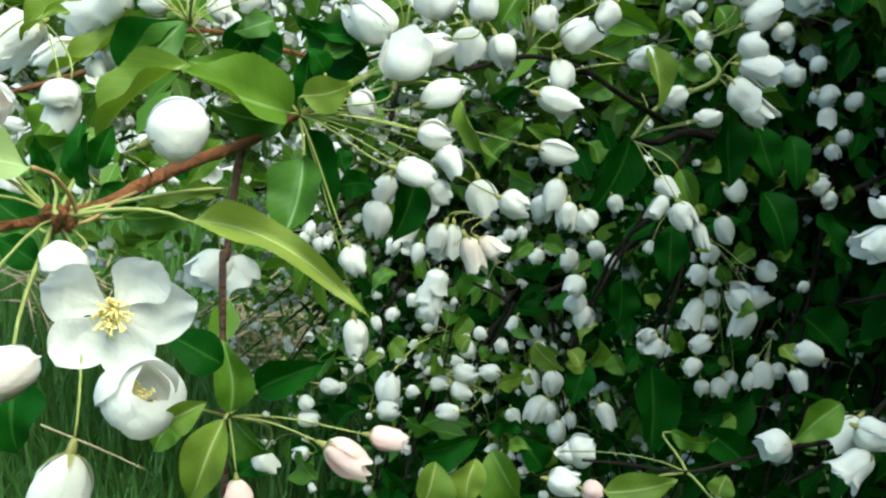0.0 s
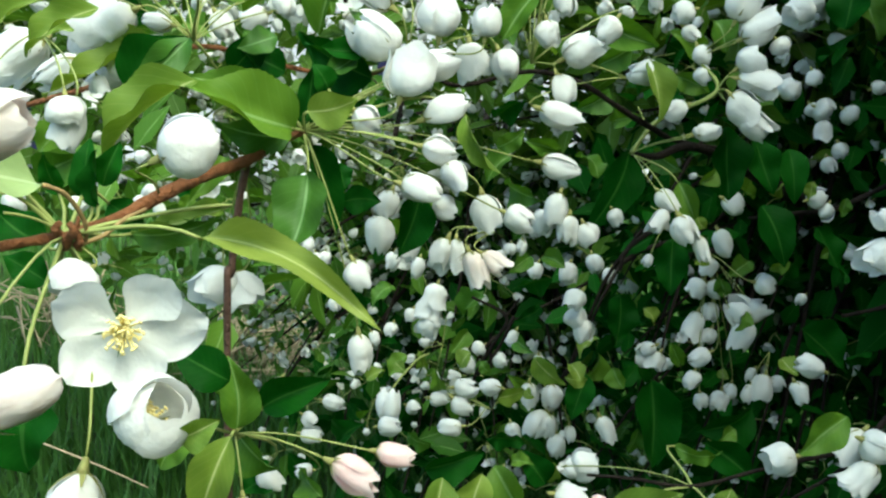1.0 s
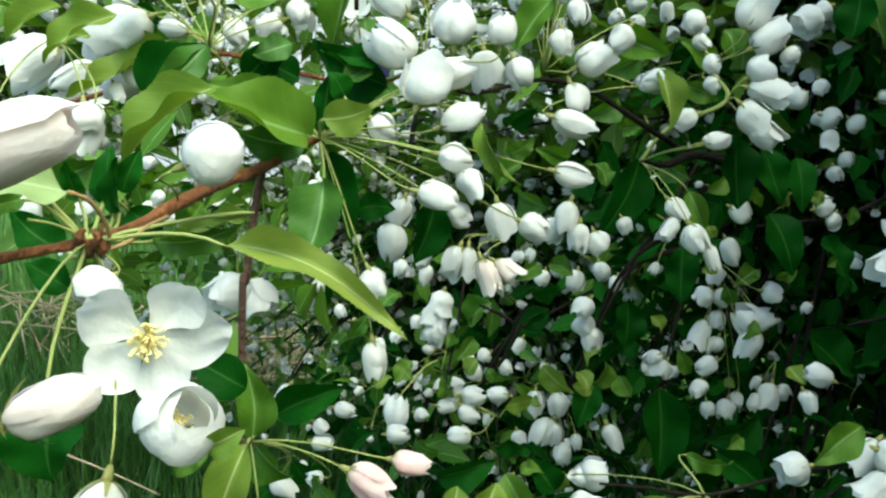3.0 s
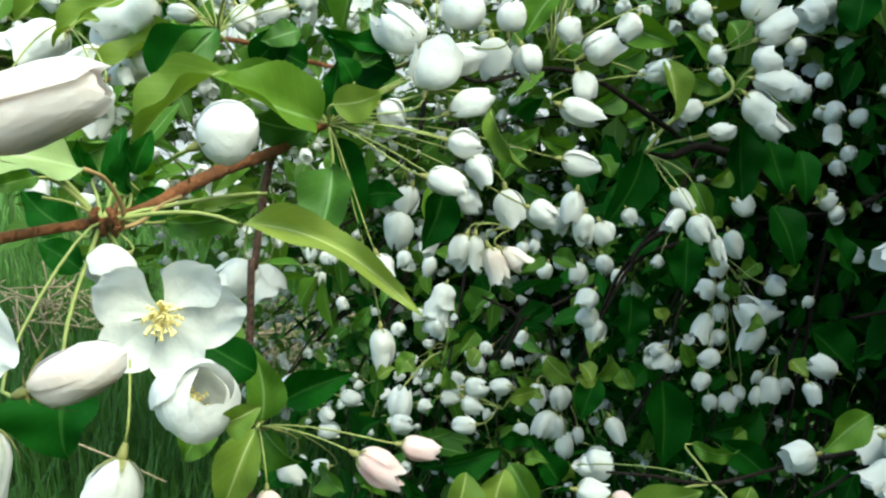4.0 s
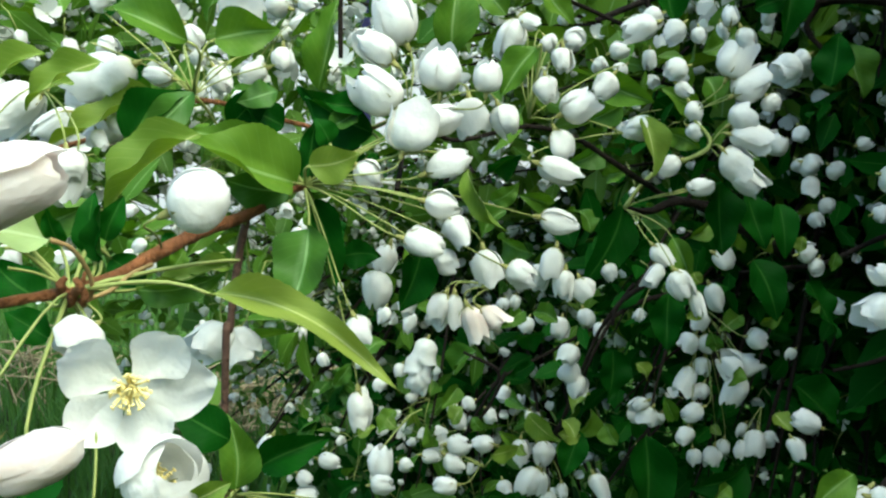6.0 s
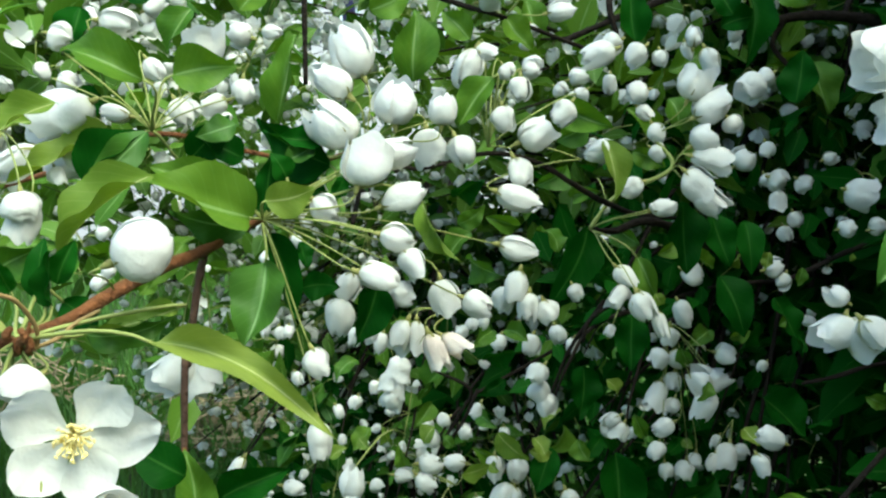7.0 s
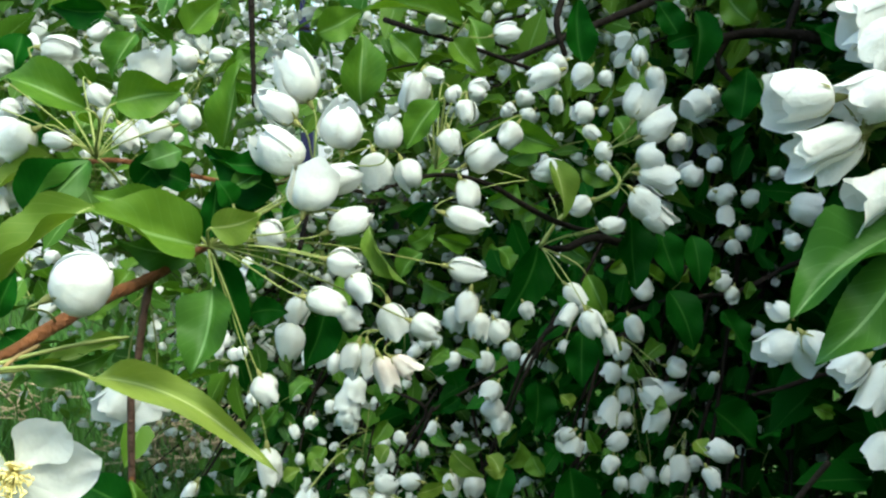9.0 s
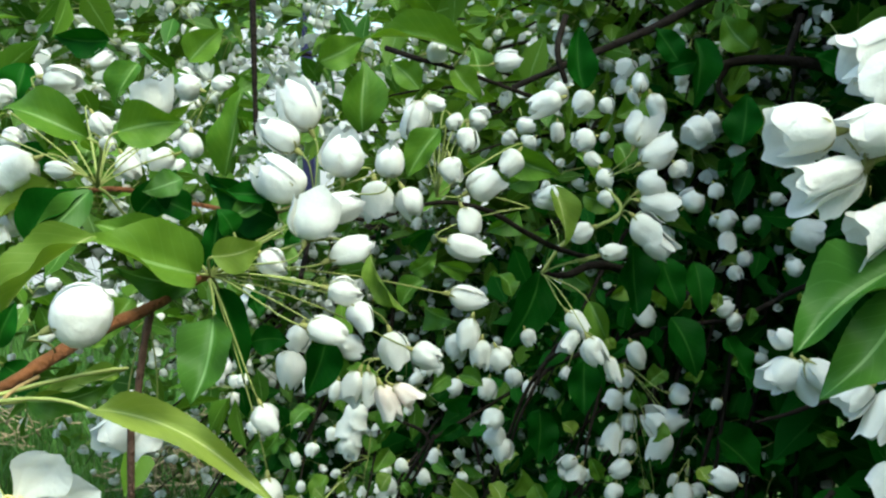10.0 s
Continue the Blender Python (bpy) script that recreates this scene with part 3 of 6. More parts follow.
# ---------- trees behind ----------
# A box: low corner, high corner, limbs, spurs a limb, leaves a spur, buds a spur, tone, share of open blossoms, bud and leaf size.
tree("white-blossomed crabapple with dense dark shaded foliage", (0.72, 1.75, -0.03), (0.6, 1.5, 1.45), 0.035, [
    # Tone d puts this crown's inner shade into the leaf colour.
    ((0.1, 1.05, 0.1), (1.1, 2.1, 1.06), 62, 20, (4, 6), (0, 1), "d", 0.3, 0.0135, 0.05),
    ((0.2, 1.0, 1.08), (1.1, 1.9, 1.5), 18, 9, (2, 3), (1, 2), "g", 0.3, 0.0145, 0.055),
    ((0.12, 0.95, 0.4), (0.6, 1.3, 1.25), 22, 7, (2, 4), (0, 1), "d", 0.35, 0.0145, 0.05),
    ((-0.1, 1.1, 0.75), (0.4, 2.2, 1.3), 56, 12, (4, 6), (1, 2), "g", 0.35, 0.0145, 0.055),
    ((0.12, 1.05, 1.06), (0.64, 1.5, 1.36), 17, 8, (2, 4), (2, 3), "g", 0.4, 0.015, 0.042),
    # Next four boxes: unseen leaf masses, added to block light from the right side.
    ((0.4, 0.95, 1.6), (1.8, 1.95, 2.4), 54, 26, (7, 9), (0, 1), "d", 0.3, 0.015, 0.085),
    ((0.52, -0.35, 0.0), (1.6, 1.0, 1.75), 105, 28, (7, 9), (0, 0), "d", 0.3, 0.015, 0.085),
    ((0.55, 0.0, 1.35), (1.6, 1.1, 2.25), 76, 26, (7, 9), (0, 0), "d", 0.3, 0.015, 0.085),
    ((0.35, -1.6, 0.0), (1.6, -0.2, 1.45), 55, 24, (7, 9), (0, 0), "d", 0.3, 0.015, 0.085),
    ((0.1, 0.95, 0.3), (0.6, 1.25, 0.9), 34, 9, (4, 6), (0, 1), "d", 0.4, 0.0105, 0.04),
    ((0.2, 1.0, 0.92), (0.62, 1.3, 1.2), 22, 9, (3, 5), (1, 2), "g", 0.3, 0.0145, 0.05),
], 101)
tree("white-blossomed crabapple with many small round buds", (0.05, 2.6, -0.03), (0.0, 2.4, 0.9), 0.03, [
    ((-0.4, 1.2, 0.1), (0.3, 2.1, 0.85), 34, 10, (3, 4), (2, 4), "g", 0.25, 0.0135, 0.05),
    ((-0.7, 1.6, 0.3), (-0.15, 2.4, 0.85), 34, 11, (3, 5), (3, 5), "g", 0.2, 0.0125, 0.036),
    # The low box takes the shade-darkened leaf tone as well.
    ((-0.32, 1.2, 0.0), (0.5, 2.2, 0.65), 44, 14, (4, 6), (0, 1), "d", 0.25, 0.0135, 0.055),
], 202)
tree("white-blossomed crabapple standing in the bright open", (-2.4, 3.0, -0.03), (-1.9, 2.7, 1.3), 0.04, [
    ((-1.0, 1.0, 0.98), (0.2, 2.2, 1.5), 50, 11, (3, 4), (4, 6), "g", 0.4, 0.016, 0.05),
    ((-0.75, 0.8, 0.82), (-0.1, 1.5, 1.1), 30, 11, (3, 5), (2, 4), "g", 0.4, 0.016, 0.055),
    ((-0.9, 1.0, 0.9), (0.1, 2.4, 1.5), 30, 14, (5, 7), (0, 1), "g", 0.4, 0.016, 0.06),
    ((-0.6, 0.9, 0.7), (-0.05, 1.6, 0.98), 36, 11, (4, 6), (1, 2), "g", 0.4, 0.015, 0.05),
    ((-2.9, 2.0, 0.9), (-1.05, 3.6, 2.3), 44, 14, (4, 6), (3, 4), "g", 0.4, 0.017, 0.06),
], 303, 0.002)
tree("far white-blossomed crabapple beside the fence", (1.3, 5.0, -0.03), (1.2, 4.8, 1.6), 0.06, [
    ((-2.2, 3.4, 0.4), (1.0, 5.0, 2.6), 60, 16, (4, 6), (2, 3), "g", 0.4, 0.022, 0.07),
    ((0.4, 2.8, 0.0), (2.6, 4.4, 2.0), 60, 16, (6, 8), (0, 1), "g", 0.4, 0.02, 0.08),
], 404)
# Added behind the viewpoint, never in view, to cut low sky light.
tree("unseen leafy crabapple added to block low sky", (1.2, -4.0, -0.03), (1.0, -4.0, 1.3), 0.07, [
    ((-1.2, -4.6, 0.1), (3.0, -3.2, 2.4), 70, 22, (7, 9), (0, 1), "g", 0.3, 0.02, 0.16),
], 505)

# ---------- branches before the camera ----------
front = branch_thing("reddish-brown twig bearing white blossoms and green leaves")
twig(front, [(-0.1893, 0.253, 0.9463, 0.0019), (-0.1591, 0.2666, 0.9523, 0.0018), (-0.1481, 0.2879, 0.9526, 0.0017), (-0.1371, 0.3041, 0.953, 0.002), (-0.1326, 0.3402, 0.9526, 0.0024), (-0.1262, 0.3724, 0.9569, 0.003), (-0.1202, 0.4146, 0.9602, 0.0031), (-0.1119, 0.4566, 0.962, 0.0031), (-0.1009, 0.4742, 0.969, 0.0029)], RED_BARK)
twig(front, [(-0.1009, 0.4742, 0.969, 0.0028), (-0.0918, 0.4737, 0.9733, 0.002), (-0.0843, 0.4718, 0.9765, 0.0017)], RED_BARK)
twig(front, [(-0.1124, 0.4613, 0.9603, 0.0021), (-0.1158, 0.4562, 0.9385, 0.002), (-0.1192, 0.4521, 0.9071, 0.0019), (-0.1208, 0.4446, 0.8643, 0.0019), (-0.1358, 0.4646, 0.45, 0.003), (-0.1508, 0.4846, -0.02, 0.004)], SHOOT_BARK, "shoot")
twig(front, [(-0.1068, 0.404, 0.839, 0.0011), (-0.1118, 0.4159, 0.848, 0.0011), (-0.1182, 0.4327, 0.8564, 0.0011), (-0.1208, 0.4446, 0.8643, 0.0012)], RED_BARK, "spur_shoot")
twig(front, [(-0.2404, 0.4832, 0.7964, 0.0006), (-0.2084, 0.4826, 0.7842, 0.0006), (-0.1797, 0.4818, 0.772, 0.0005)], STRAW, "dry_stem")
twig(front, [(-0.1337, 0.2988, 0.9512, 0.001), (-0.1285, 0.2953, 0.957, 0.001), (-0.1275, 0.2963, 0.9614, 0.0006)], RED_BARK, "spur")
twig(front, [(-0.1348, 0.2991, 0.9528, 0.0014), (-0.1354, 0.2948, 0.9569, 0.0015), (-0.1336, 0.2955, 0.9594, 0.001)], RED_BARK, "spur")
twig(front, [(-0.1338, 0.299, 0.9522, 0.0014), (-0.127, 0.2902, 0.957, 0.0015), (-0.1286, 0.2908, 0.9599, 0.001)], RED_BARK, "spur")
leaf(front, (-0.088, 0.462, 0.9783), (-0.1294, 0.425, 1.0011), 0.0347, (0.2, -0.8, 0.5), "g", (-0.0849, 0.4717, 0.9762))
leaf(front, (-0.082, 0.466, 0.9558), (-0.0885, 0.44, 0.9158), 0.0280, (-0.1, -0.9, 0.42), "m", (-0.0849, 0.4717, 0.9762))
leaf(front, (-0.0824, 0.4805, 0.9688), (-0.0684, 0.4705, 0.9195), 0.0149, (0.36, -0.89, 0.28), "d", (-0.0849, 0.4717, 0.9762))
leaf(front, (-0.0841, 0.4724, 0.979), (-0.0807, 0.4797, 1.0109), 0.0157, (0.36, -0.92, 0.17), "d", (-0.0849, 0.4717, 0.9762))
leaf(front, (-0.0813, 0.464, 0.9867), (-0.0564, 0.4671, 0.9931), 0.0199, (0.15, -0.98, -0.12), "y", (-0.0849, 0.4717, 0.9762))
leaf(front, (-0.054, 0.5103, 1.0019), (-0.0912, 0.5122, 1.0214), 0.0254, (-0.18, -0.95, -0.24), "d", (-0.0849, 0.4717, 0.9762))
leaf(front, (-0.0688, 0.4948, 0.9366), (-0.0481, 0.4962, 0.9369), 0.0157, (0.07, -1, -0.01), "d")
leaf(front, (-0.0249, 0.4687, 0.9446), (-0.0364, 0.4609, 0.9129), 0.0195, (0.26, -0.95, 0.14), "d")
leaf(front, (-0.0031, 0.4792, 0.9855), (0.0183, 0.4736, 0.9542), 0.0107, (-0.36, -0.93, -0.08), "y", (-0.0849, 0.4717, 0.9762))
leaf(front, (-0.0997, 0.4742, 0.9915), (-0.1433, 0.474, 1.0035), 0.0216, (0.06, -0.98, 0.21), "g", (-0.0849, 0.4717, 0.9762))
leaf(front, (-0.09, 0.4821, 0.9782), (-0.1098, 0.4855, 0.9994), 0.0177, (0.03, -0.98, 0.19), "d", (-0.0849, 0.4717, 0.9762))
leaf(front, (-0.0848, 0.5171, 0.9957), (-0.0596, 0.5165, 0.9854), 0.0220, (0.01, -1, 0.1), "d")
bud(front, (-0.0593, 0.4758, 0.987), (-0.0451, 0.4743, 0.9759), 0.0173, "b", (-0.0849, 0.4717, 0.9762))
bud(front, (-0.0329, 0.4496, 0.9534), (-0.0122, 0.4497, 0.9477), 0.0166, "b", (-0.0849, 0.4717, 0.9762))
bud(front, (-0.0238, 0.4642, 0.9704), (-0.0045, 0.4645, 0.9662), 0.0170, "b", (-0.0849, 0.4717, 0.9762))
bud(front, (-0.0123, 0.4632, 0.9623), (-0.0012, 0.4609, 0.9486), 0.0147, "h", (-0.0849, 0.4717, 0.9762))
bud(front, (-0.0176, 0.4687, 0.9424), (-0.0059, 0.4678, 0.935), 0.0133, "h", (-0.0849, 0.4717, 0.9762))
bud(front, (0.0064, 0.4908, 0.9427), (0.0118, 0.4867, 0.9222), 0.0180, "h", (-0.0849, 0.4717, 0.9762))
bud(front, (0.0185, 0.4797, 0.9351), (0.0348, 0.4793, 0.9284), 0.0159, "b", (-0.0849, 0.4717, 0.9762))
bud(front, (-0.0352, 0.4687, 0.994), (-0.0281, 0.4751, 1.0206), 0.0272, "c", (-0.0849, 0.4717, 0.9762))
bud(front, (-0.0267, 0.4823, 1.0066), (-0.0065, 0.4854, 1.0148), 0.0179, "b", (-0.0849, 0.4717, 0.9762))
bud(front, (-0.024, 0.4772, 0.9829), (-0.0001, 0.481, 0.9929), 0.0162, "b", (-0.0849, 0.4717, 0.9762))
bud(front, (-0.0406, 0.4935, 1.0148), (-0.0647, 0.4967, 1.0363), 0.0259, "b", (-0.0849, 0.4717, 0.9762))
bud(front, (0.0395, 0.5568, 0.9527), (0.0643, 0.5576, 0.9488), 0.0174, "b", (-0.0849, 0.4717, 0.9762))
bud(front, (-0.0574, 0.4705, 0.87), (-0.0549, 0.4659, 0.8486), 0.0150, "b", (-0.0849, 0.4717, 0.9762))
bud(front, (-0.0582, 0.4593, 0.912), (-0.0503, 0.4565, 0.8974), 0.0162, "h", (-0.0849, 0.4717, 0.9762))
bud(front, (-0.1828, 0.5, 1.0347), (-0.2252, 0.5, 1.0174), 0.0323, "c")
bud(front, (-0.2063, 0.49, 1.0101), (-0.2345, 0.49, 0.9966), 0.0209, "h")
bud(front, (-0.1954, 0.52, 1.0078), (-0.2141, 0.52, 0.9934), 0.0180, "h")
bud(front, (-0.2351, 0.51, 1.021), (-0.2687, 0.51, 1.0037), 0.0324, "c")
bud(front, (-0.1756, 0.3984, 0.9964), (-0.1734, 0.3955, 0.9824), 0.0179, "b", (-0.2216, 0.4733, 1.0236))
bud(front, (-0.1735, 0.4028, 0.9925), (-0.179, 0.3981, 0.9728), 0.0146, "c", (-0.2216, 0.4733, 1.0236))
bud(front, (-0.1927, 0.3655, 0.9919), (-0.1783, 0.3655, 0.9874), 0.0143, "b", (-0.2216, 0.4733, 1.0236))
bud(front, (-0.2365, 0.4608, 0.9715), (-0.2229, 0.4612, 0.9694), 0.0092, "b")
bud(front, (-0.2241, 0.436, 0.9488), (-0.2166, 0.4338, 0.9367), 0.0122, "h")
bud(front, (-0.1908, 0.4707, 1.0029), (-0.1862, 0.4688, 0.9931), 0.0087, "h")
leaf(front, (-0.1547, 0.2938, 0.9811), (-0.1369, 0.2925, 0.9702), 0.0111, (-0, -0.99, 0.11), "g", (-0.1344, 0.2992, 0.9535))
leaf(front, (-0.1416, 0.3409, 0.9584), (-0.143, 0.3464, 0.9837), 0.0125, (-0.36, -0.92, 0.18), "d", (-0.1344, 0.2992, 0.9535))
# Tone y: light on this green leaf is put into its colour.
leaf(front, (-0.116, 0.395, 1.0043), (-0.1522, 0.375, 0.9678), 0.0201, (-0.2, -0.8, 0.55), "y")
leaf(front, (-0.1595, 0.4305, 0.9973), (-0.1319, 0.4378, 1.0221), 0.0187, (-0.17, -0.88, 0.45), "d")
# Another green leaf given its lit look by the yellow tone.
leaf(front, (-0.1646, 0.4771, 1.0238), (-0.2184, 0.4667, 0.9932), 0.0191, (-0.07, -0.8, 0.58), "y")
leaf(front, (-0.1231, 0.3297, 0.9488), (-0.0877, 0.3338, 0.9566), 0.0118, (0.14, -0.98, -0.11), "g", (-0.1344, 0.2992, 0.9535))
leaf(front, (-0.1953, 0.409, 0.9572), (-0.175, 0.4132, 0.9701), 0.0184, (0.15, -0.99, 0.08), "g")
leaf(front, (-0.1608, 0.3363, 0.9432), (-0.181, 0.3382, 0.9579), 0.0167, (0.29, -0.81, 0.51), "d", (-0.1344, 0.2992, 0.9535))
leaf(front, (-0.1458, 0.362, 0.9621), (-0.1394, 0.3664, 0.9802), 0.0108, (0.25, -0.96, 0.15), "d")
leaf(front, (-0.1433, 0.3607, 0.9554), (-0.129, 0.3584, 0.9409), 0.0139, (0.05, -0.98, 0.2), "d", (-0.1344, 0.2992, 0.9535))
leaf(front, (-0.0846, 0.2905, 0.9561), (-0.0194, 0.2641, 0.9322), 0.0114, (-0.2, -0.8, 0.56), "w", (-0.1344, 0.2992, 0.9535))
leaf(front, (-0.1487, 0.3143, 0.933), (-0.1656, 0.3154, 0.9429), 0.0128, (0.18, -0.9, 0.4), "d", (-0.1344, 0.2992, 0.9535))
blossom(front, (-0.108, 0.2815, 0.9263), (0.26, -0.76, 0.6), 0.0510, (-38, -98, -160, -228, 62), (-0.1344, 0.2992, 0.9535), 20)
bud(front, (-0.1253, 0.296, 0.9424), (-0.1322, 0.284, 0.9357), 0.0178, "e", (-0.1344, 0.2992, 0.9535))
bud(front, (-0.0955, 0.2575, 0.9015), (-0.0815, 0.2465, 0.9155), 0.0262, "u")
bud(front, (-0.1133, 0.2552, 0.8874), (-0.1176, 0.246, 0.8608), 0.0224, "c", (-0.1285, 0.307, 0.93))
twig(front, [(-0.1344, 0.2992, 0.9535, 0.0006), (-0.133, 0.306, 0.942, 0.0006), (-0.1285, 0.307, 0.93, 0.0006)], STALK, "pedicel")
leaf(front, (-0.0809, 0.2502, 0.9018), (-0.0679, 0.2523, 0.9071), 0.0101, (0.21, -0.97, -0.14), "y")
leaf(front, (-0.1047, 0.3999, 0.843), (-0.1099, 0.407, 0.8767), 0.0181, (0.4, -0.88, 0.25), "g", (-0.1068, 0.404, 0.839))
leaf(front, (-0.1044, 0.3898, 0.8438), (-0.1196, 0.3804, 0.806), 0.0203, (0.02, -0.97, 0.23), "y", (-0.1068, 0.404, 0.839))
leaf(front, (-0.1025, 0.4401, 0.8386), (-0.0675, 0.4457, 0.8538), 0.0192, (0.01, -0.94, 0.33), "d", (-0.1068, 0.404, 0.839))
leaf(front, (-0.1031, 0.3858, 0.8717), (-0.1295, 0.3869, 0.8845), 0.0195, (0.13, -0.93, 0.35), "d")
leaf(front, (-0.1221, 0.389, 0.8453), (-0.1366, 0.3843, 0.8286), 0.0187, (-0.11, -0.93, 0.35), "g", (-0.1068, 0.404, 0.839))
leaf(front, (-0.1081, 0.4176, 0.8314), (-0.0892, 0.4156, 0.8167), 0.0216, (-0.18, -0.98, -0.09), "g", (-0.1068, 0.404, 0.839))
leaf(front, (-0.1021, 0.4527, 0.8028), (-0.1167, 0.4484, 0.7879), 0.0193, (-0.2, -0.87, 0.45), "d", (-0.1068, 0.404, 0.839))
bud(front, (-0.0585, 0.3903, 0.8327), (-0.0353, 0.3895, 0.8219), 0.0182, "p", (-0.1068, 0.404, 0.839))
bud(front, (-0.0397, 0.402, 0.8336), (-0.0206, 0.4026, 0.8307), 0.0143, "p", (-0.1068, 0.404, 0.839))
bud(front, (-0.0998, 0.3888, 0.8147), (-0.0983, 0.3856, 0.8001), 0.0152, "p", (-0.1068, 0.404, 0.839))
bud(front, (-0.0895, 0.5366, 0.8072), (-0.0746, 0.5369, 0.804), 0.0111, "b", (-0.1068, 0.404, 0.839))
bud(front, (-0.0942, 0.5271, 0.7655), (-0.1059, 0.5261, 0.7647), 0.0104, "b", (-0.1068, 0.404, 0.839))
bud(front, (-0.108, 0.4516, 0.7998), (-0.0952, 0.4502, 0.7897), 0.0144, "h", (-0.1068, 0.404, 0.839))
bud(front, (-0.123, 0.475, 0.8993), (-0.1429, 0.462, 0.8865), 0.0241, "c", (-0.1119, 0.4566, 0.962))
bud(front, (-0.127, 0.478, 0.8973), (-0.113, 0.47, 0.8823), 0.0221, "c", (-0.1119, 0.4566, 0.962))
bud(front, (-0.1572, 0.7257, 0.7543), (-0.1704, 0.7198, 0.7316), 0.0139, "b")
bud(front, (-0.1015, 0.3050, 0.9805), (-0.0815, 0.3085, 0.9895), 0.0222, "k", (-0.1262, 0.3724, 0.9569))
bud(front, (-0.0962, 0.1644, 0.9419), (-0.0742, 0.1648, 0.9512), 0.0144, "q", (-0.1344, 0.2992, 0.9535))
leaf(front, (-0.1348, 0.2634, 0.9094), (-0.1321, 0.2589, 0.8839), 0.0348, (-0.16, -0.97, 0.16), "d", (-0.1344, 0.2992, 0.9535))
leaf(front, (-0.17, 0.4289, 1.0351), (-0.2046, 0.4227, 1.0131), 0.0160, (-0.14, -0.88, 0.46), "y")
leaf(front, (-0.1955, 0.4281, 1.038), (-0.2223, 0.4235, 1.0223), 0.0128, (-0.16, -0.84, 0.52), "y")
leaf(front, (-0.1393, 0.52, 0.9568), (-0.155, 0.5, 0.9336), 0.0165, (0.2, -0.9, 0.3), "g")
leaf(front, (-0.0869, 0.33, 0.9593), (-0.117, 0.315, 0.9527), 0.0091, (0.05, -0.75, 0.65), "y", (-0.1344, 0.2992, 0.9535))
leaf(front, (-0.1544, 0.34, 0.9627), (-0.155, 0.33, 0.979), 0.0082, (0.3, -0.9, 0.3), "d", (-0.1344, 0.2992, 0.9535))
leaf(front, (-0.139, 0.34, 0.9575), (-0.1365, 0.335, 0.9799), 0.0090, (-0.3, -0.9, 0.3), "d", (-0.1344, 0.2992, 0.9535))
leaf(front, (-0.1999, 0.42, 0.9689), (-0.1811, 0.42, 0.985), 0.0145, (0, -0.9, 0.3), "g")
leaf(front, (-0.057, 0.5, 1.0174), (-0.0792, 0.49, 1.0185), 0.0144, (0, -0.9, 0.4), "d")
leaf(front, (-0.1066, 0.53, 1.0043), (-0.1293, 0.52, 1.0164), 0.0184, (0, -0.9, 0.4), "d")
leaf(front, (-0.0731, 0.48, 0.9974), (-0.0807, 0.475, 1.0101), 0.0139, (0.2, -0.9, 0.4), "d", (-0.0849, 0.4717, 0.9762))

twig(front, [(-0.1302, 0.277, 0.9747, 0.0008), (-0.1266, 0.285, 0.9705, 0.0008), (-0.1255, 0.295, 0.9606, 0.0008), (-0.1271, 0.3, 0.9532, 0.0008), (-0.1319, 0.305, 0.9478, 0.0008)], BROWN_STALK, "petiole")
twig(front, [(-0.1338, 0.298, 0.9542, 0.0005), (-0.1369, 0.295, 0.958, 0.0005), (-0.1416, 0.29, 0.9617, 0.0005), (-0.148, 0.285, 0.964, 0.0005)], STALK, "petiole")
twig(front, [(-0.1301, 0.3, 0.9505, 0.0008), (-0.1227, 0.305, 0.9532, 0.0008), (-0.1171, 0.31, 0.9581, 0.0008), (-0.1128, 0.32, 0.9601, 0.0008)], BROWN_STALK, "petiole")
twig(front, [(-0.1347, 0.3, 0.9496, 0.0017), (-0.132, 0.296, 0.953, 0.0017), (-0.1331, 0.296, 0.9553, 0.0017)], RED_BARK, "spur")
twig(front, [(-0.1311, 0.3, 0.9497, 0.0014), (-0.1277, 0.296, 0.9527, 0.0014), (-0.1291, 0.297, 0.9553, 0.0014)], RED_BARK, "spur")

leaf(front, (-0.1304, 0.435, 1.0218), (-0.1569, 0.415, 0.9932), 0.0161, (0.45, -0.75, 0.45), "m")
leaf(front, (-0.0926, 0.472, 0.9727), (-0.1274, 0.455, 0.9827), 0.0207, (0.1, -0.95, -0.1), "m", (-0.0849, 0.4717, 0.9762))
leaf(front, (-0.1084, 0.52, 1.0237), (-0.1286, 0.51, 1.0174), 0.0165, (0.1, -0.8, 0.5), "m")
leaf(front, (-0.0621, 0.5, 1.0139), (-0.077, 0.49, 1.0051), 0.0139, (0.1, -0.8, 0.5), "m")
leaf(front, (-0.1966, 0.46, 1.026), (-0.2154, 0.45, 1.0148), 0.0133, (-0.1, -0.8, 0.5), "y")

near = branch_thing("blush-white opening blossoms on a brownish twig close by")
twig(near, [(-0.1676, 0.1305, 0.9707, 0.003), (-0.1385, 0.1337, 0.9801, 0.0024), (-0.1112, 0.1357, 0.9836, 0.0018)], RED_BARK)
bud(near, (-0.0985, 0.149, 0.9973), (-0.0695, 0.1522, 1.0067), 0.0164, "r", (-0.1213, 0.1466, 0.9904))
twig(near, [(-0.1459, 0.1438, 0.9818, 0.001), (-0.1213, 0.1466, 0.9904, 0.0009), (-0.1069, 0.1481, 0.9944, 0.0011), (-0.0995, 0.1489, 0.997, 0.0015)], BROWN_STALK, "pedicel")
blossom(near, (-0.0917, 0.1142, 0.9717), (0.38, -0.82, 0.42), 0.0364, (-38, -108, -178, 40, 115), (-0.1112, 0.1357, 0.9836), 8)
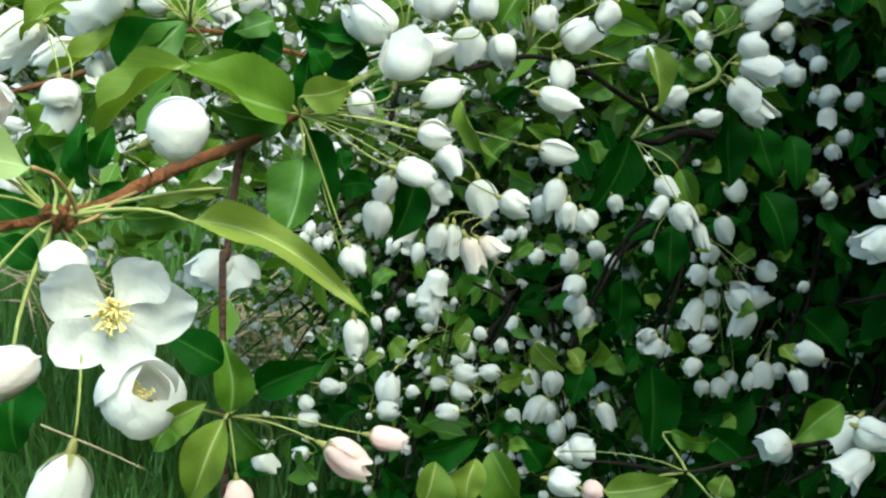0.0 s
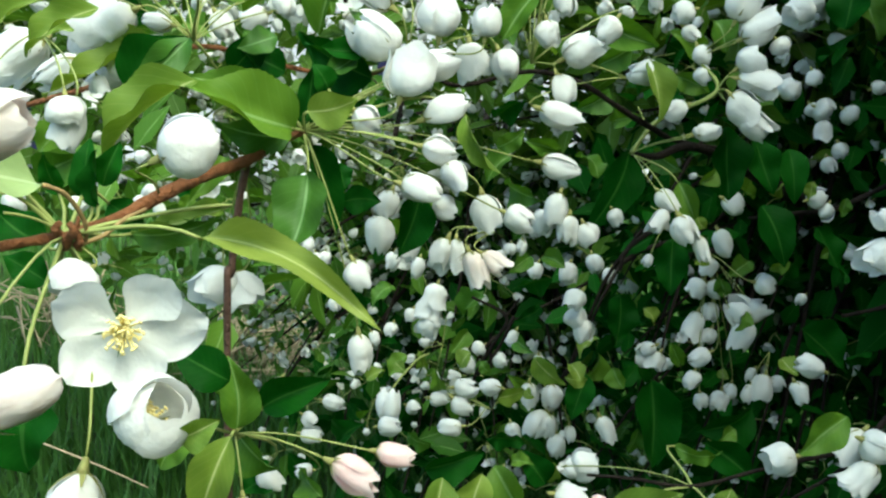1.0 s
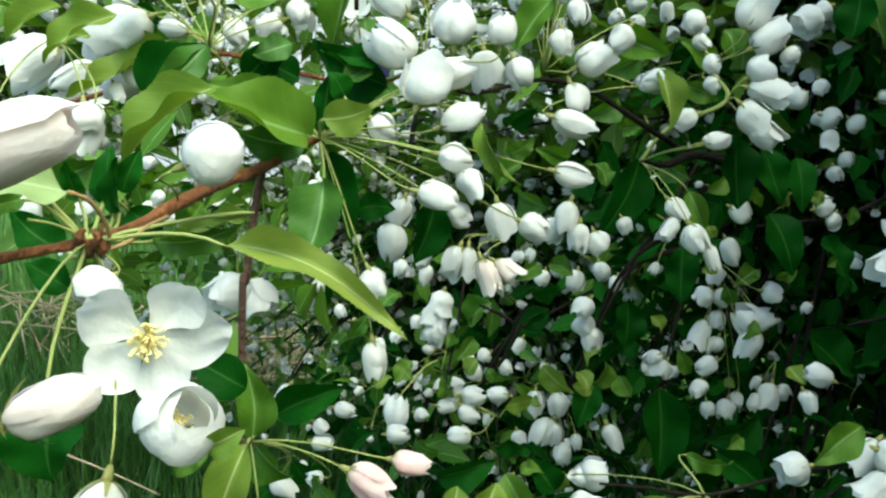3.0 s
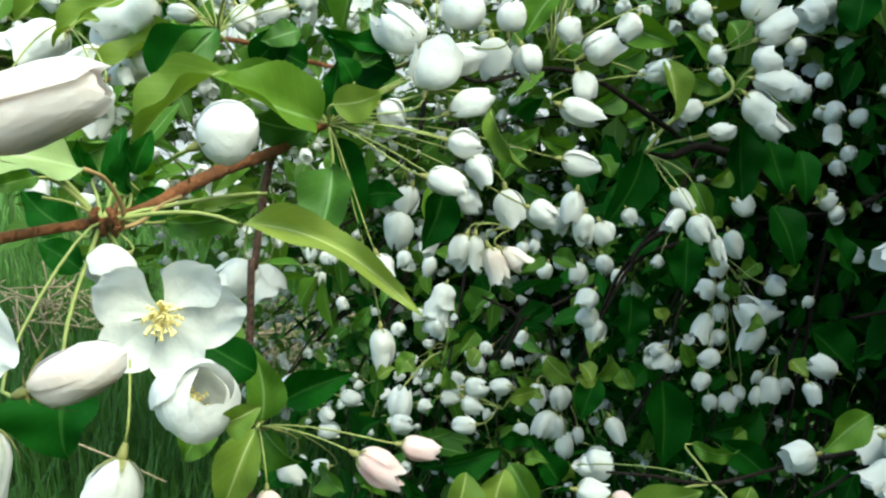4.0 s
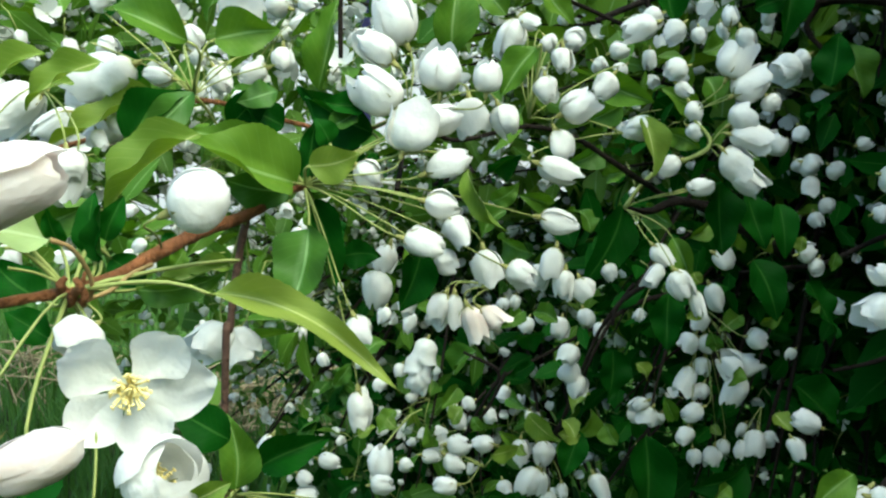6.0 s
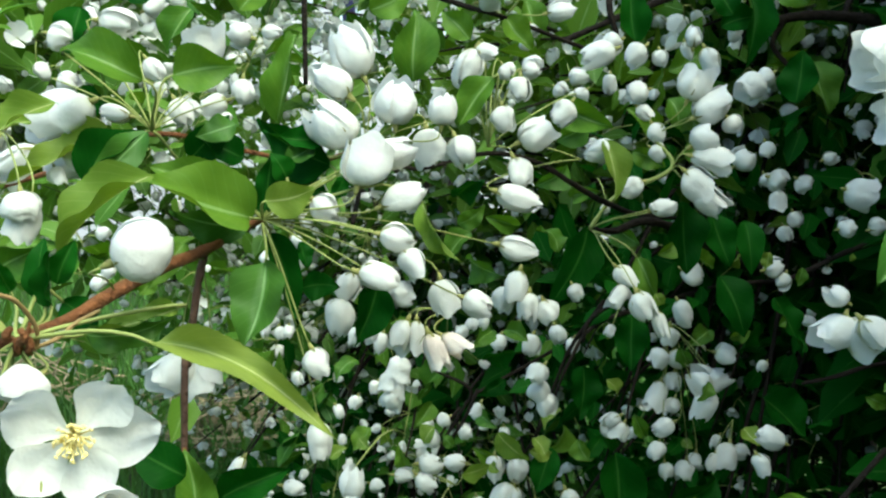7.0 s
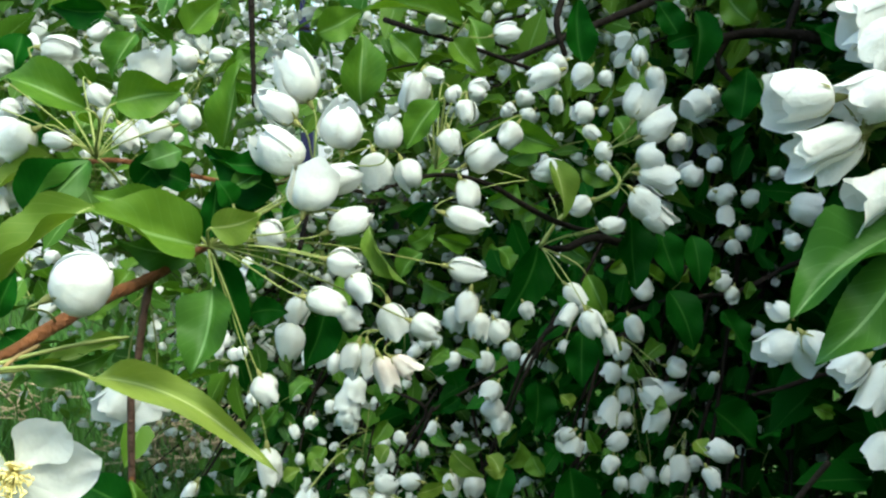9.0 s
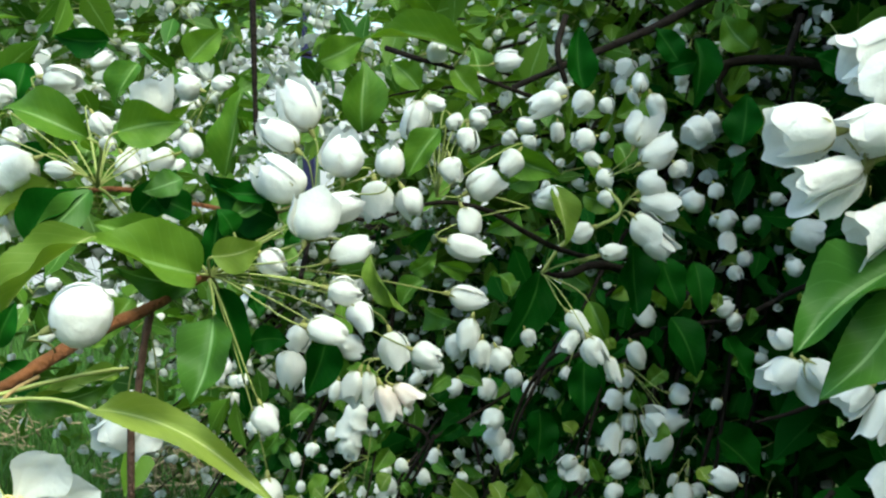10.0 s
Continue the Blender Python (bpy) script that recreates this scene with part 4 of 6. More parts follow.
bud(near, (-0.102, 0.1581, 0.9366), (-0.1059, 0.1537, 0.9138), 0.0173, "c", (-0.1112, 0.1357, 0.9836))
leaf(near, (-0.1294, 0.275, 0.9749), (-0.1682, 0.245, 0.9828), 0.0194, (0.1, -0.75, 0.65), "p")
leaf(near, (-0.1496, 0.285, 0.9705), (-0.1596, 0.27, 0.968), 0.0082, (0.05, -0.98, 0.18), "g", (-0.1344, 0.2992, 0.9535))
leaf(near, (-0.1682, 0.271, 1.0154), (-0.176, 0.2665, 0.9931), 0.0170, (-0.33, -0.9, 0.3), "d", (-0.1112, 0.1357, 0.9836))

beside = branch_thing("bright white open blossoms and large dark leaves close by")
twig(beside, [(0.1997, 0.2155, 0.9957, 0.0024), (0.1538, 0.1898, 1.0251, 0.002), (0.1299, 0.1818, 1.0379, 0.0014)], RED_BARK)
bud(beside, (0.1115, 0.175, 1.0445), (0.097, 0.175, 1.043), 0.0133, "o", (0.1299, 0.1818, 1.0379))
bud(beside, (0.1258, 0.175, 1.0464), (0.1104, 0.172, 1.0407), 0.0121, "c", (0.1299, 0.1818, 1.0379))
bud(beside, (0.1174, 0.175, 1.0377), (0.1, 0.17, 1.0322), 0.0106, "o", (0.1299, 0.1818, 1.0379))
bud(beside, (0.1194, 0.178, 1.0363), (0.109, 0.178, 1.0264), 0.0082, "c", (0.1299, 0.1818, 1.0379))
bud(beside, (0.1272, 0.176, 1.0283), (0.1136, 0.176, 1.0212), 0.0132, "o", (0.1299, 0.1818, 1.0379))
bud(beside, (0.1314, 0.185, 1.0664), (0.1156, 0.185, 1.0594), 0.0139, "o", (0.1299, 0.1818, 1.0379))
bud(beside, (0.129, 0.182, 1.0602), (0.1192, 0.182, 1.0508), 0.0116, "c", (0.1299, 0.1818, 1.0379))
bud(beside, (0.1325, 0.18, 0.9998), (0.1236, 0.18, 0.9917), 0.0099, "c", (0.1299, 0.1818, 1.0379))
leaf(beside, (0.1294, 0.178, 1.0167), (0.1006, 0.165, 0.9994), 0.0154, (-0.3, -0.7, 0.65), "m", (0.1299, 0.1818, 1.0379))
leaf(beside, (0.128, 0.172, 1.0121), (0.1073, 0.168, 0.9898), 0.0139, (0.1, -0.8, 0.6), "m", (0.1299, 0.1818, 1.0379))
bud(beside, (0.252, 0.4567, 0.9193), (0.2354, 0.4553, 0.9068), 0.0190, "o", (0.1299, 0.1818, 1.0379))
bud(beside, (0.2678, 0.4561, 0.917), (0.2489, 0.4525, 0.887), 0.0202, "c")
bud(beside, (0.2676, 0.4512, 0.8798), (0.2516, 0.4492, 0.8627), 0.0190, "c")
twig(beside, [(0.2599, 0.5159, 0.842, 0.0019), (0.2314, 0.499, 0.8205, 0.0016), (0.2069, 0.4826, 0.8, 0.0012), (0.174, 0.4671, 0.7861, 0.0009)], OLD_BARK)
bud(beside, (0.1852, 0.5008, 0.796), (0.167, 0.4984, 0.7905), 0.0203, "c")
leaf(beside, (0.1957, 0.4591, 0.8363), (0.1718, 0.4533, 0.8171), 0.0183, (-0.07, -0.93, 0.37), "g")
bud(beside, (0.2032, 0.4572, 0.8252), (0.2207, 0.4568, 0.8184), 0.0179, "h")
bud(beside, (0.2108, 0.4549, 0.8126), (0.1939, 0.4506, 0.7983), 0.0202, "o")
bud(beside, (0.2119, 0.4775, 0.8219), (0.1974, 0.4726, 0.8041), 0.0165, "c")

upper = branch_thing("leafy crabapple branch with crowded white buds and open blossoms")
twig(upper, [(-0.3324, 0.5938, 0.968, 0.0018), (-0.2341, 0.5755, 0.994, 0.0017), (-0.1616, 0.5371, 1.0177, 0.0016), (-0.1197, 0.5753, 1.0073, 0.0014), (-0.0748, 0.5737, 1.0003, 0.0014), (-0.0349, 0.5142, 1.0134, 0.0012)], RED_BARK)
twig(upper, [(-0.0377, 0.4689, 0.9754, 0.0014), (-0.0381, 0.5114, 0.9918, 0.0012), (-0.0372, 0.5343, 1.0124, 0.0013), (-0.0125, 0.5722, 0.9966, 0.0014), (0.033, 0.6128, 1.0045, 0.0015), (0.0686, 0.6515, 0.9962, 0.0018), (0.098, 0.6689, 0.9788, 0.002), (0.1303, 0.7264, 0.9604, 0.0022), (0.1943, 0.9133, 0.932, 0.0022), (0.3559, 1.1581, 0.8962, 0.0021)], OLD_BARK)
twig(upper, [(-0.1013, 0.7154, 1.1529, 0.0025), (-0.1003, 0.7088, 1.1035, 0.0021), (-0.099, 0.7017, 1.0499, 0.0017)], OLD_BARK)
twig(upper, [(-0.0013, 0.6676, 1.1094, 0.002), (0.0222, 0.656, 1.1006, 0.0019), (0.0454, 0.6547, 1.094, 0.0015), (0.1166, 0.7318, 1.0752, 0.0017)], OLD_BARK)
bud(upper, (-0.1771, 0.5051, 1.079), (-0.1549, 0.5043, 1.0759), 0.0186, "h", (-0.1481, 0.4969, 1.0208))
bud(upper, (-0.2016, 0.5468, 1.0862), (-0.1929, 0.546, 1.0816), 0.0123, "b", (-0.1481, 0.4969, 1.0208))
bud(upper, (-0.1798, 0.5875, 1.0917), (-0.1656, 0.5882, 1.0988), 0.0118, "b")
bud(upper, (-0.1714, 0.5632, 1.0617), (-0.1615, 0.5612, 1.0478), 0.0147, "b", (-0.1481, 0.4969, 1.0208))
bud(upper, (-0.1732, 0.5815, 1.047), (-0.1646, 0.5804, 1.0398), 0.0104, "h", (-0.1481, 0.4969, 1.0208))
bud(upper, (-0.1523, 0.6331, 1.0586), (-0.1579, 0.6274, 1.0887), 0.0345, "o", (-0.1481, 0.4969, 1.0208))
bud(upper, (-0.1256, 0.6455, 1.0795), (-0.1439, 0.6465, 1.0849), 0.0198, "h")
bud(upper, (-0.1276, 0.687, 1.0879), (-0.1122, 0.6864, 1.085), 0.0137, "b")
bud(upper, (-0.1129, 0.5607, 1.0502), (-0.113, 0.5586, 1.034), 0.0154, "b", (-0.1481, 0.4969, 1.0208))
bud(upper, (-0.1542, 0.5598, 1.0378), (-0.1455, 0.5576, 1.0225), 0.0167, "h", (-0.1481, 0.4969, 1.0208))
bud(upper, (-0.1201, 0.549, 1.0371), (-0.1366, 0.5486, 1.0319), 0.0132, "b", (-0.1481, 0.4969, 1.0208))
bud(upper, (-0.1528, 0.4778, 1.0285), (-0.1701, 0.4785, 1.0314), 0.0098, "b", (-0.1481, 0.4969, 1.0208))
bud(upper, (-0.173, 0.4791, 1.036), (-0.1918, 0.4782, 1.0269), 0.0214, "c", (-0.1481, 0.4969, 1.0208))
bud(upper, (-0.212, 0.5318, 1.0483), (-0.1987, 0.5312, 1.0451), 0.0133, "b", (-0.1481, 0.4969, 1.0208))
bud(upper, (-0.1959, 0.4841, 1.0705), (-0.1832, 0.4834, 1.067), 0.0167, "b", (-0.1481, 0.4969, 1.0208))
bud(upper, (-0.187, 0.4757, 1.008), (-0.1686, 0.4747, 1.0028), 0.0115, "b", (-0.1481, 0.4969, 1.0208))
bud(upper, (-0.0437, 0.5077, 1.0395), (-0.0656, 0.5103, 1.0559), 0.0202, "b", (-0.0349, 0.5142, 1.0134))
bud(upper, (-0.038, 0.5292, 1.0501), (-0.0537, 0.5336, 1.081), 0.0267, "c", (-0.0349, 0.5142, 1.0134))
bud(upper, (-0.0184, 0.5053, 1.0242), (-0.016, 0.509, 1.0527), 0.0281, "h", (-0.0349, 0.5142, 1.0134))
bud(upper, (0.0061, 0.5049, 1.0241), (0.0078, 0.5074, 1.0435), 0.0165, "b", (-0.0349, 0.5142, 1.0134))
bud(upper, (-0.0032, 0.535, 1.0219), (0.0012, 0.5319, 0.9988), 0.0220, "c", (-0.0349, 0.5142, 1.0134))
bud(upper, (0.0132, 0.5241, 1.0178), (0.0217, 0.5215, 0.9995), 0.0171, "b", (-0.0349, 0.5142, 1.0134))
bud(upper, (0.0254, 0.5812, 1.0692), (0.0148, 0.5779, 1.0432), 0.0201, "b", (0.0326, 0.5732, 1.0101))
bud(upper, (0.0244, 0.5811, 1.0685), (0.0385, 0.5804, 1.0651), 0.0125, "b", (0.0326, 0.5732, 1.0101))
bud(upper, (0.0269, 0.6461, 1.1031), (0.0422, 0.6461, 1.1045), 0.0152, "b", (0.0454, 0.6548, 1.0947))
bud(upper, (0.0733, 0.6547, 1.0969), (0.0934, 0.6549, 1.1015), 0.0155, "b", (0.0454, 0.6548, 1.0947))
bud(upper, (0.0421, 0.5999, 1.0605), (0.0481, 0.5986, 1.0516), 0.0129, "b", (0.0326, 0.5732, 1.0101))
bud(upper, (0.0539, 0.5992, 1.0569), (0.0682, 0.5992, 1.0587), 0.0165, "b", (0.0326, 0.5732, 1.0101))
bud(upper, (0.052, 0.5785, 1.0526), (0.0519, 0.5765, 1.0372), 0.0145, "b", (0.0326, 0.5732, 1.0101))
bud(upper, (0.059, 0.6833, 1.0831), (0.0655, 0.6821, 1.0747), 0.0121, "b")
bud(upper, (0.0644, 0.6845, 1.0923), (0.0671, 0.6831, 1.0827), 0.0105, "b")
bud(upper, (0.0403, 0.5562, 1.035), (0.0436, 0.554, 1.0191), 0.0157, "b", (0.0326, 0.5732, 1.0101))
bud(upper, (0.0517, 0.5733, 1.0128), (0.0729, 0.5745, 1.0251), 0.0222, "c", (0.0326, 0.5732, 1.0101))
bud(upper, (0.0852, 0.5962, 1.0377), (0.0741, 0.5945, 1.0235), 0.0179, "b", (0.0326, 0.5732, 1.0101))
bud(upper, (0.0875, 0.6384, 1.0522), (0.1005, 0.6387, 1.0559), 0.0130, "b")
bud(upper, (0.1181, 0.6407, 1.0729), (0.0937, 0.6398, 1.0635), 0.0221, "c")
bud(upper, (0.1249, 0.6617, 1.0805), (0.1115, 0.661, 1.0735), 0.0157, "b")
bud(upper, (0.0815, 0.6784, 1.049), (0.0911, 0.6775, 1.0429), 0.0121, "b")
bud(upper, (0.1045, 0.6778, 1.0469), (0.0964, 0.6769, 1.0389), 0.0121, "b")
bud(upper, (0.1207, 0.6789, 1.0576), (0.1206, 0.677, 1.0428), 0.0121, "b")
bud(upper, (0.1539, 0.7318, 1.0802), (0.1391, 0.7302, 1.0657), 0.0182, "c")
bud(upper, (0.1643, 0.7313, 1.0776), (0.1668, 0.7295, 1.0638), 0.0121, "b")
bud(upper, (0.1511, 0.6973, 1.0473), (0.1345, 0.6969, 1.0424), 0.0175, "h")
bud(upper, (0.1432, 0.6958, 1.035), (0.1543, 0.6944, 1.0259), 0.0125, "b")
bud(upper, (0.0482, 0.5721, 1.0039), (0.0567, 0.5695, 0.985), 0.0173, "b", (0.0918, 0.5913, 1.0018))
bud(upper, (0.0378, 0.5596, 0.9843), (0.065, 0.558, 0.9751), 0.0191, "b", (0.0918, 0.5913, 1.0018))
bud(upper, (0.1301, 0.6918, 1.0037), (0.1043, 0.6919, 1.0013), 0.0199, "h")
bud(upper, (0.1516, 0.7085, 0.9797), (0.1332, 0.7077, 0.9718), 0.0171, "h")
leaf(upper, (-0.1394, 0.4598, 1.0465), (-0.1814, 0.4624, 1.061), 0.0236, (0.1, -0.89, 0.44), "g", (-0.1481, 0.4969, 1.0208))
leaf(upper, (-0.1374, 0.5006, 1.05), (-0.1023, 0.5006, 1.0549), 0.0259, (-0.03, -0.98, 0.21), "g", (-0.1481, 0.4969, 1.0208))
leaf(upper, (-0.0154, 0.6298, 1.0502), (-0.0151, 0.6361, 1.0978), 0.0296, (0.13, -0.98, 0.13), "g")
leaf(upper, (-0.0868, 0.5267, 1.0251), (-0.0769, 0.5331, 1.0748), 0.0166, (-0.13, -0.98, 0.15), "g")
leaf(upper, (0.0354, 0.5585, 1.0516), (0.0151, 0.555, 1.0225), 0.0191, (-0.29, -0.91, 0.31), "g", (0.0326, 0.5732, 1.0101))
leaf(upper, (0.0783, 0.6369, 1.0394), (0.1178, 0.6338, 1.0211), 0.0212, (-0.12, -0.99, -0.09), "g")
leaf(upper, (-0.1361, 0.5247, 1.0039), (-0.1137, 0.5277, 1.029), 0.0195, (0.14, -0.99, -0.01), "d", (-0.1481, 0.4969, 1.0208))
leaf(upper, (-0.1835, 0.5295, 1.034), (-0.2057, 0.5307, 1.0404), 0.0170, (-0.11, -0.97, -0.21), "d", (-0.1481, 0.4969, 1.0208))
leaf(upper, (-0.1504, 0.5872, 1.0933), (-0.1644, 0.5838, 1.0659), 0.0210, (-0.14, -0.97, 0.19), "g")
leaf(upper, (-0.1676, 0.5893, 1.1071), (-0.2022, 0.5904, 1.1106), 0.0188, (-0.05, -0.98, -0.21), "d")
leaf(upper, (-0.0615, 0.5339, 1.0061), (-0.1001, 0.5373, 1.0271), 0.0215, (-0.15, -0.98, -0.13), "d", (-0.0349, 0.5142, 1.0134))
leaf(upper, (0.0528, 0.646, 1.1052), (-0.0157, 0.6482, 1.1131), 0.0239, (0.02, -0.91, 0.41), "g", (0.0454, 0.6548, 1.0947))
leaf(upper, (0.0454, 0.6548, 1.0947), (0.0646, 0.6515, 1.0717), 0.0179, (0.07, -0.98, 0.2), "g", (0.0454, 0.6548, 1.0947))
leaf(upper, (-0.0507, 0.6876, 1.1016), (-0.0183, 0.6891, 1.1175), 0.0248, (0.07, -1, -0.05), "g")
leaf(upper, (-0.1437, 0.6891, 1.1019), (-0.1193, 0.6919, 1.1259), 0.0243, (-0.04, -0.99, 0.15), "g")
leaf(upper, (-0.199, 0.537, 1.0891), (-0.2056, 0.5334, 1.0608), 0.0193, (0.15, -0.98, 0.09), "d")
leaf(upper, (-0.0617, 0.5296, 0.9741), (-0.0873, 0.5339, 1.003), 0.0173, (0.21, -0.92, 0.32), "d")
leaf(upper, (0.0215, 0.7345, 1.0842), (-0, 0.7377, 1.1057), 0.0218, (0.05, -0.98, 0.2), "g")
leaf(upper, (0.0716, 0.7032, 1.0822), (0.0593, 0.7078, 1.1152), 0.0208, (0.05, -0.99, 0.15), "g")

right = branch_thing("dark crabapple branch with drooping white blossom clusters")
twig(right, [(0.106, 0.8857, 1.0936, 0.0029), (0.1451, 0.8873, 1.1104, 0.0029), (0.1903, 0.9092, 1.1292, 0.0036), (0.2689, 0.9731, 1.1639, 0.0046), (0.3592, 1.0489, 1.2145, 0.0054)], OLD_BARK)
twig(right, [(0.3081, 0.9846, 1.1033, 0.0039), (0.3371, 0.9867, 1.1232, 0.0051), (0.4022, 1.0064, 1.1276, 0.0056), (0.4798, 1.0337, 1.1149, 0.0066), (0.5962, 1.0756, 1.0645, 0.0078)], OLD_BARK)
twig(right, [(0.1554, 0.8854, 1.0975, 0.0026), (0.1478, 0.8897, 1.1285, 0.0031), (0.1586, 0.9141, 1.162, 0.0032)], OLD_BARK)
twig(right, [(0.3371, 0.9867, 1.1232, 0.0035), (0.3254, 0.9835, 1.0975, 0.0029), (0.3425, 0.9802, 1.0746, 0.0023)], OLD_BARK)
twig(right, [(0.4022, 1.0064, 1.1276, 0.0035), (0.4317, 1.0429, 1.1781, 0.0036)], OLD_BARK)
twig(right, [(0.1171, 0.744, 0.9391, 0.0023), (0.1402, 0.7633, 0.9355, 0.0028), (0.1809, 0.7834, 0.9398, 0.0038), (0.3124, 0.9542, 0.8744, 0.0081)], OLD_BARK)
twig(right, [(0.1171, 0.744, 0.9391, 0.0018), (0.1361, 0.7372, 0.9659, 0.0018), (0.1746, 0.7194, 0.9891, 0.0017), (0.1622, 0.7328, 1.0124, 0.0013)], STALK, "spur_shoot")
bud(right, (0.1614, 0.7342, 1.0224), (0.1701, 0.732, 1.0076), 0.0167, "b", (0.1622, 0.7328, 1.0124))
bud(right, (0.1604, 0.7318, 1.0042), (0.1713, 0.7305, 0.9959), 0.0149, "b", (0.1622, 0.7328, 1.0124))
bud(right, (0.212, 0.8324, 1.0849), (0.2121, 0.8351, 1.1053), 0.0167, "b")
bud(right, (0.2218, 0.8323, 1.0853), (0.231, 0.829, 1.0619), 0.0182, "b")
bud(right, (0.2093, 0.8535, 1.0914), (0.2142, 0.8511, 1.0745), 0.0121, "b")
bud(right, (0.1836, 0.7159, 1.0397), (0.1974, 0.7194, 1.0676), 0.0290, "c", (0.1622, 0.7328, 1.0124))
bud(right, (0.1886, 0.7141, 1.027), (0.2169, 0.7158, 1.043), 0.0265, "c", (0.1622, 0.7328, 1.0124))
bud(right, (0.2159, 0.7239, 1.0276), (0.2249, 0.7222, 1.0164), 0.0165, "b", (0.1622, 0.7328, 1.0124))
bud(right, (0.1868, 0.7114, 1.0059), (0.2039, 0.7124, 1.0159), 0.0248, "c", (0.1746, 0.7194, 0.9891))
bud(right, (0.1867, 0.7105, 0.9991), (0.2183, 0.7089, 0.9913), 0.0239, "c", (0.1746, 0.7194, 0.9891))
bud(right, (0.1824, 0.709, 0.9877), (0.2036, 0.7063, 0.9694), 0.0265, "c", (0.1746, 0.7194, 0.9891))
bud(right, (0.1908, 0.7068, 0.972), (0.2151, 0.7043, 0.9558), 0.0231, "c", (0.1746, 0.7194, 0.9891))
bud(right, (0.286, 0.8786, 1.062), (0.2652, 0.8765, 1.0435), 0.0322, "c")
bud(right, (0.2954, 0.879, 1.0661), (0.2798, 0.8779, 1.0558), 0.0208, "c")
bud(right, (0.2888, 0.9681, 0.9764), (0.3085, 0.9696, 0.99), 0.0300, "h")
bud(right, (0.319, 0.9709, 1.0014), (0.3253, 0.9686, 0.9848), 0.0185, "b")
bud(right, (0.3234, 0.9661, 0.9659), (0.343, 0.965, 0.9601), 0.0271, "h")
bud(right, (0.3331, 0.9643, 0.9533), (0.333, 0.9613, 0.9304), 0.0219, "c")
bud(right, (0.3798, 0.9138, 0.9585), (0.4072, 0.9125, 0.9519), 0.0340, "c")
bud(right, (0.3741, 0.9088, 0.9205), (0.3906, 0.909, 0.9236), 0.0208, "b")
bud(right, (0.4026, 0.9084, 0.9203), (0.4191, 0.9088, 0.9257), 0.0208, "b")
bud(right, (0.3766, 0.9675, 0.9829), (0.394, 0.968, 0.9885), 0.0173, "h")
bud(right, (0.1601, 0.7154, 0.957), (0.1792, 0.716, 0.9638), 0.0156, "b", (0.1171, 0.744, 0.9391))
bud(right, (0.1583, 0.7156, 0.9583), (0.1662, 0.7159, 0.9613), 0.0104, "b", (0.1171, 0.744, 0.9391))
bud(right, (0.257, 0.5772, 0.9153), (0.2427, 0.5787, 0.9253), 0.0157, "h")
bud(right, (0.263, 0.5753, 0.9018), (0.236, 0.5738, 0.8877), 0.0251, "c")
bud(right, (0.2576, 0.5758, 0.9053), (0.2718, 0.5723, 0.8805), 0.0236, "c")
bud(right, (0.2571, 0.5562, 0.9097), (0.2743, 0.5537, 0.8924), 0.0208, "o")
bud(right, (0.2595, 0.5858, 0.905), (0.2521, 0.5829, 0.8816), 0.0182, "o")
# Leaves of tone d here carry crown shade within their dark green.
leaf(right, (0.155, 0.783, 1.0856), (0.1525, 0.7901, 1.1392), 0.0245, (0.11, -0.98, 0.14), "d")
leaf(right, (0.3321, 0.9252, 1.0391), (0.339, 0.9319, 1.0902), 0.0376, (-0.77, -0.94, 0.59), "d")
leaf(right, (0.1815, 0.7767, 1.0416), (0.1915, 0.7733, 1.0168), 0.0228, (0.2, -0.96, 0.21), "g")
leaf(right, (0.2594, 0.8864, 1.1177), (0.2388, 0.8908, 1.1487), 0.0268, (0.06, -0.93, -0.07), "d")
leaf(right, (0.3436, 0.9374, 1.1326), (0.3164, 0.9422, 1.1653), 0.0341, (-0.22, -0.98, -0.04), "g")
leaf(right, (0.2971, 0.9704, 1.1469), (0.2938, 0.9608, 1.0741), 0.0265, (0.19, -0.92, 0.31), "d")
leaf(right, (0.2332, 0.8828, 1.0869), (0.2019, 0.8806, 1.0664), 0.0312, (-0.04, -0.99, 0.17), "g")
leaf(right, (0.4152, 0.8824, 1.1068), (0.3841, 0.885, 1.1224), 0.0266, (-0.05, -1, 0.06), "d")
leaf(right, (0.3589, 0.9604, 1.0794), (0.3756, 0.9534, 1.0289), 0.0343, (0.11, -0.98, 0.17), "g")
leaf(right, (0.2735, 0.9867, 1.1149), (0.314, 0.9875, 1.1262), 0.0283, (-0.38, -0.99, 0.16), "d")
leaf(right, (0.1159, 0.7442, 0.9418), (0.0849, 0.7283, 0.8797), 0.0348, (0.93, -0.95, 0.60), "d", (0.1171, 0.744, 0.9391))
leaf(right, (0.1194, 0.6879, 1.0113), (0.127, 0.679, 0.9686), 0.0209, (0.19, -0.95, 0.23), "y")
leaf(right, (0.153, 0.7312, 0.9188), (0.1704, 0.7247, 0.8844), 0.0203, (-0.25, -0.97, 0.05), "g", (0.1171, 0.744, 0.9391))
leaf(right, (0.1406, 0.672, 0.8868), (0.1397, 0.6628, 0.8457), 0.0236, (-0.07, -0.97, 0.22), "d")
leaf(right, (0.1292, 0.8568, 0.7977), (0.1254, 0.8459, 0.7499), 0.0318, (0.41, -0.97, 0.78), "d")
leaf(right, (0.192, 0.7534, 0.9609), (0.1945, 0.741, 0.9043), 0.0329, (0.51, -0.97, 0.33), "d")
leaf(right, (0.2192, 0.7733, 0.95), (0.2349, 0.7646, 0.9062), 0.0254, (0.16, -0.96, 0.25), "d")
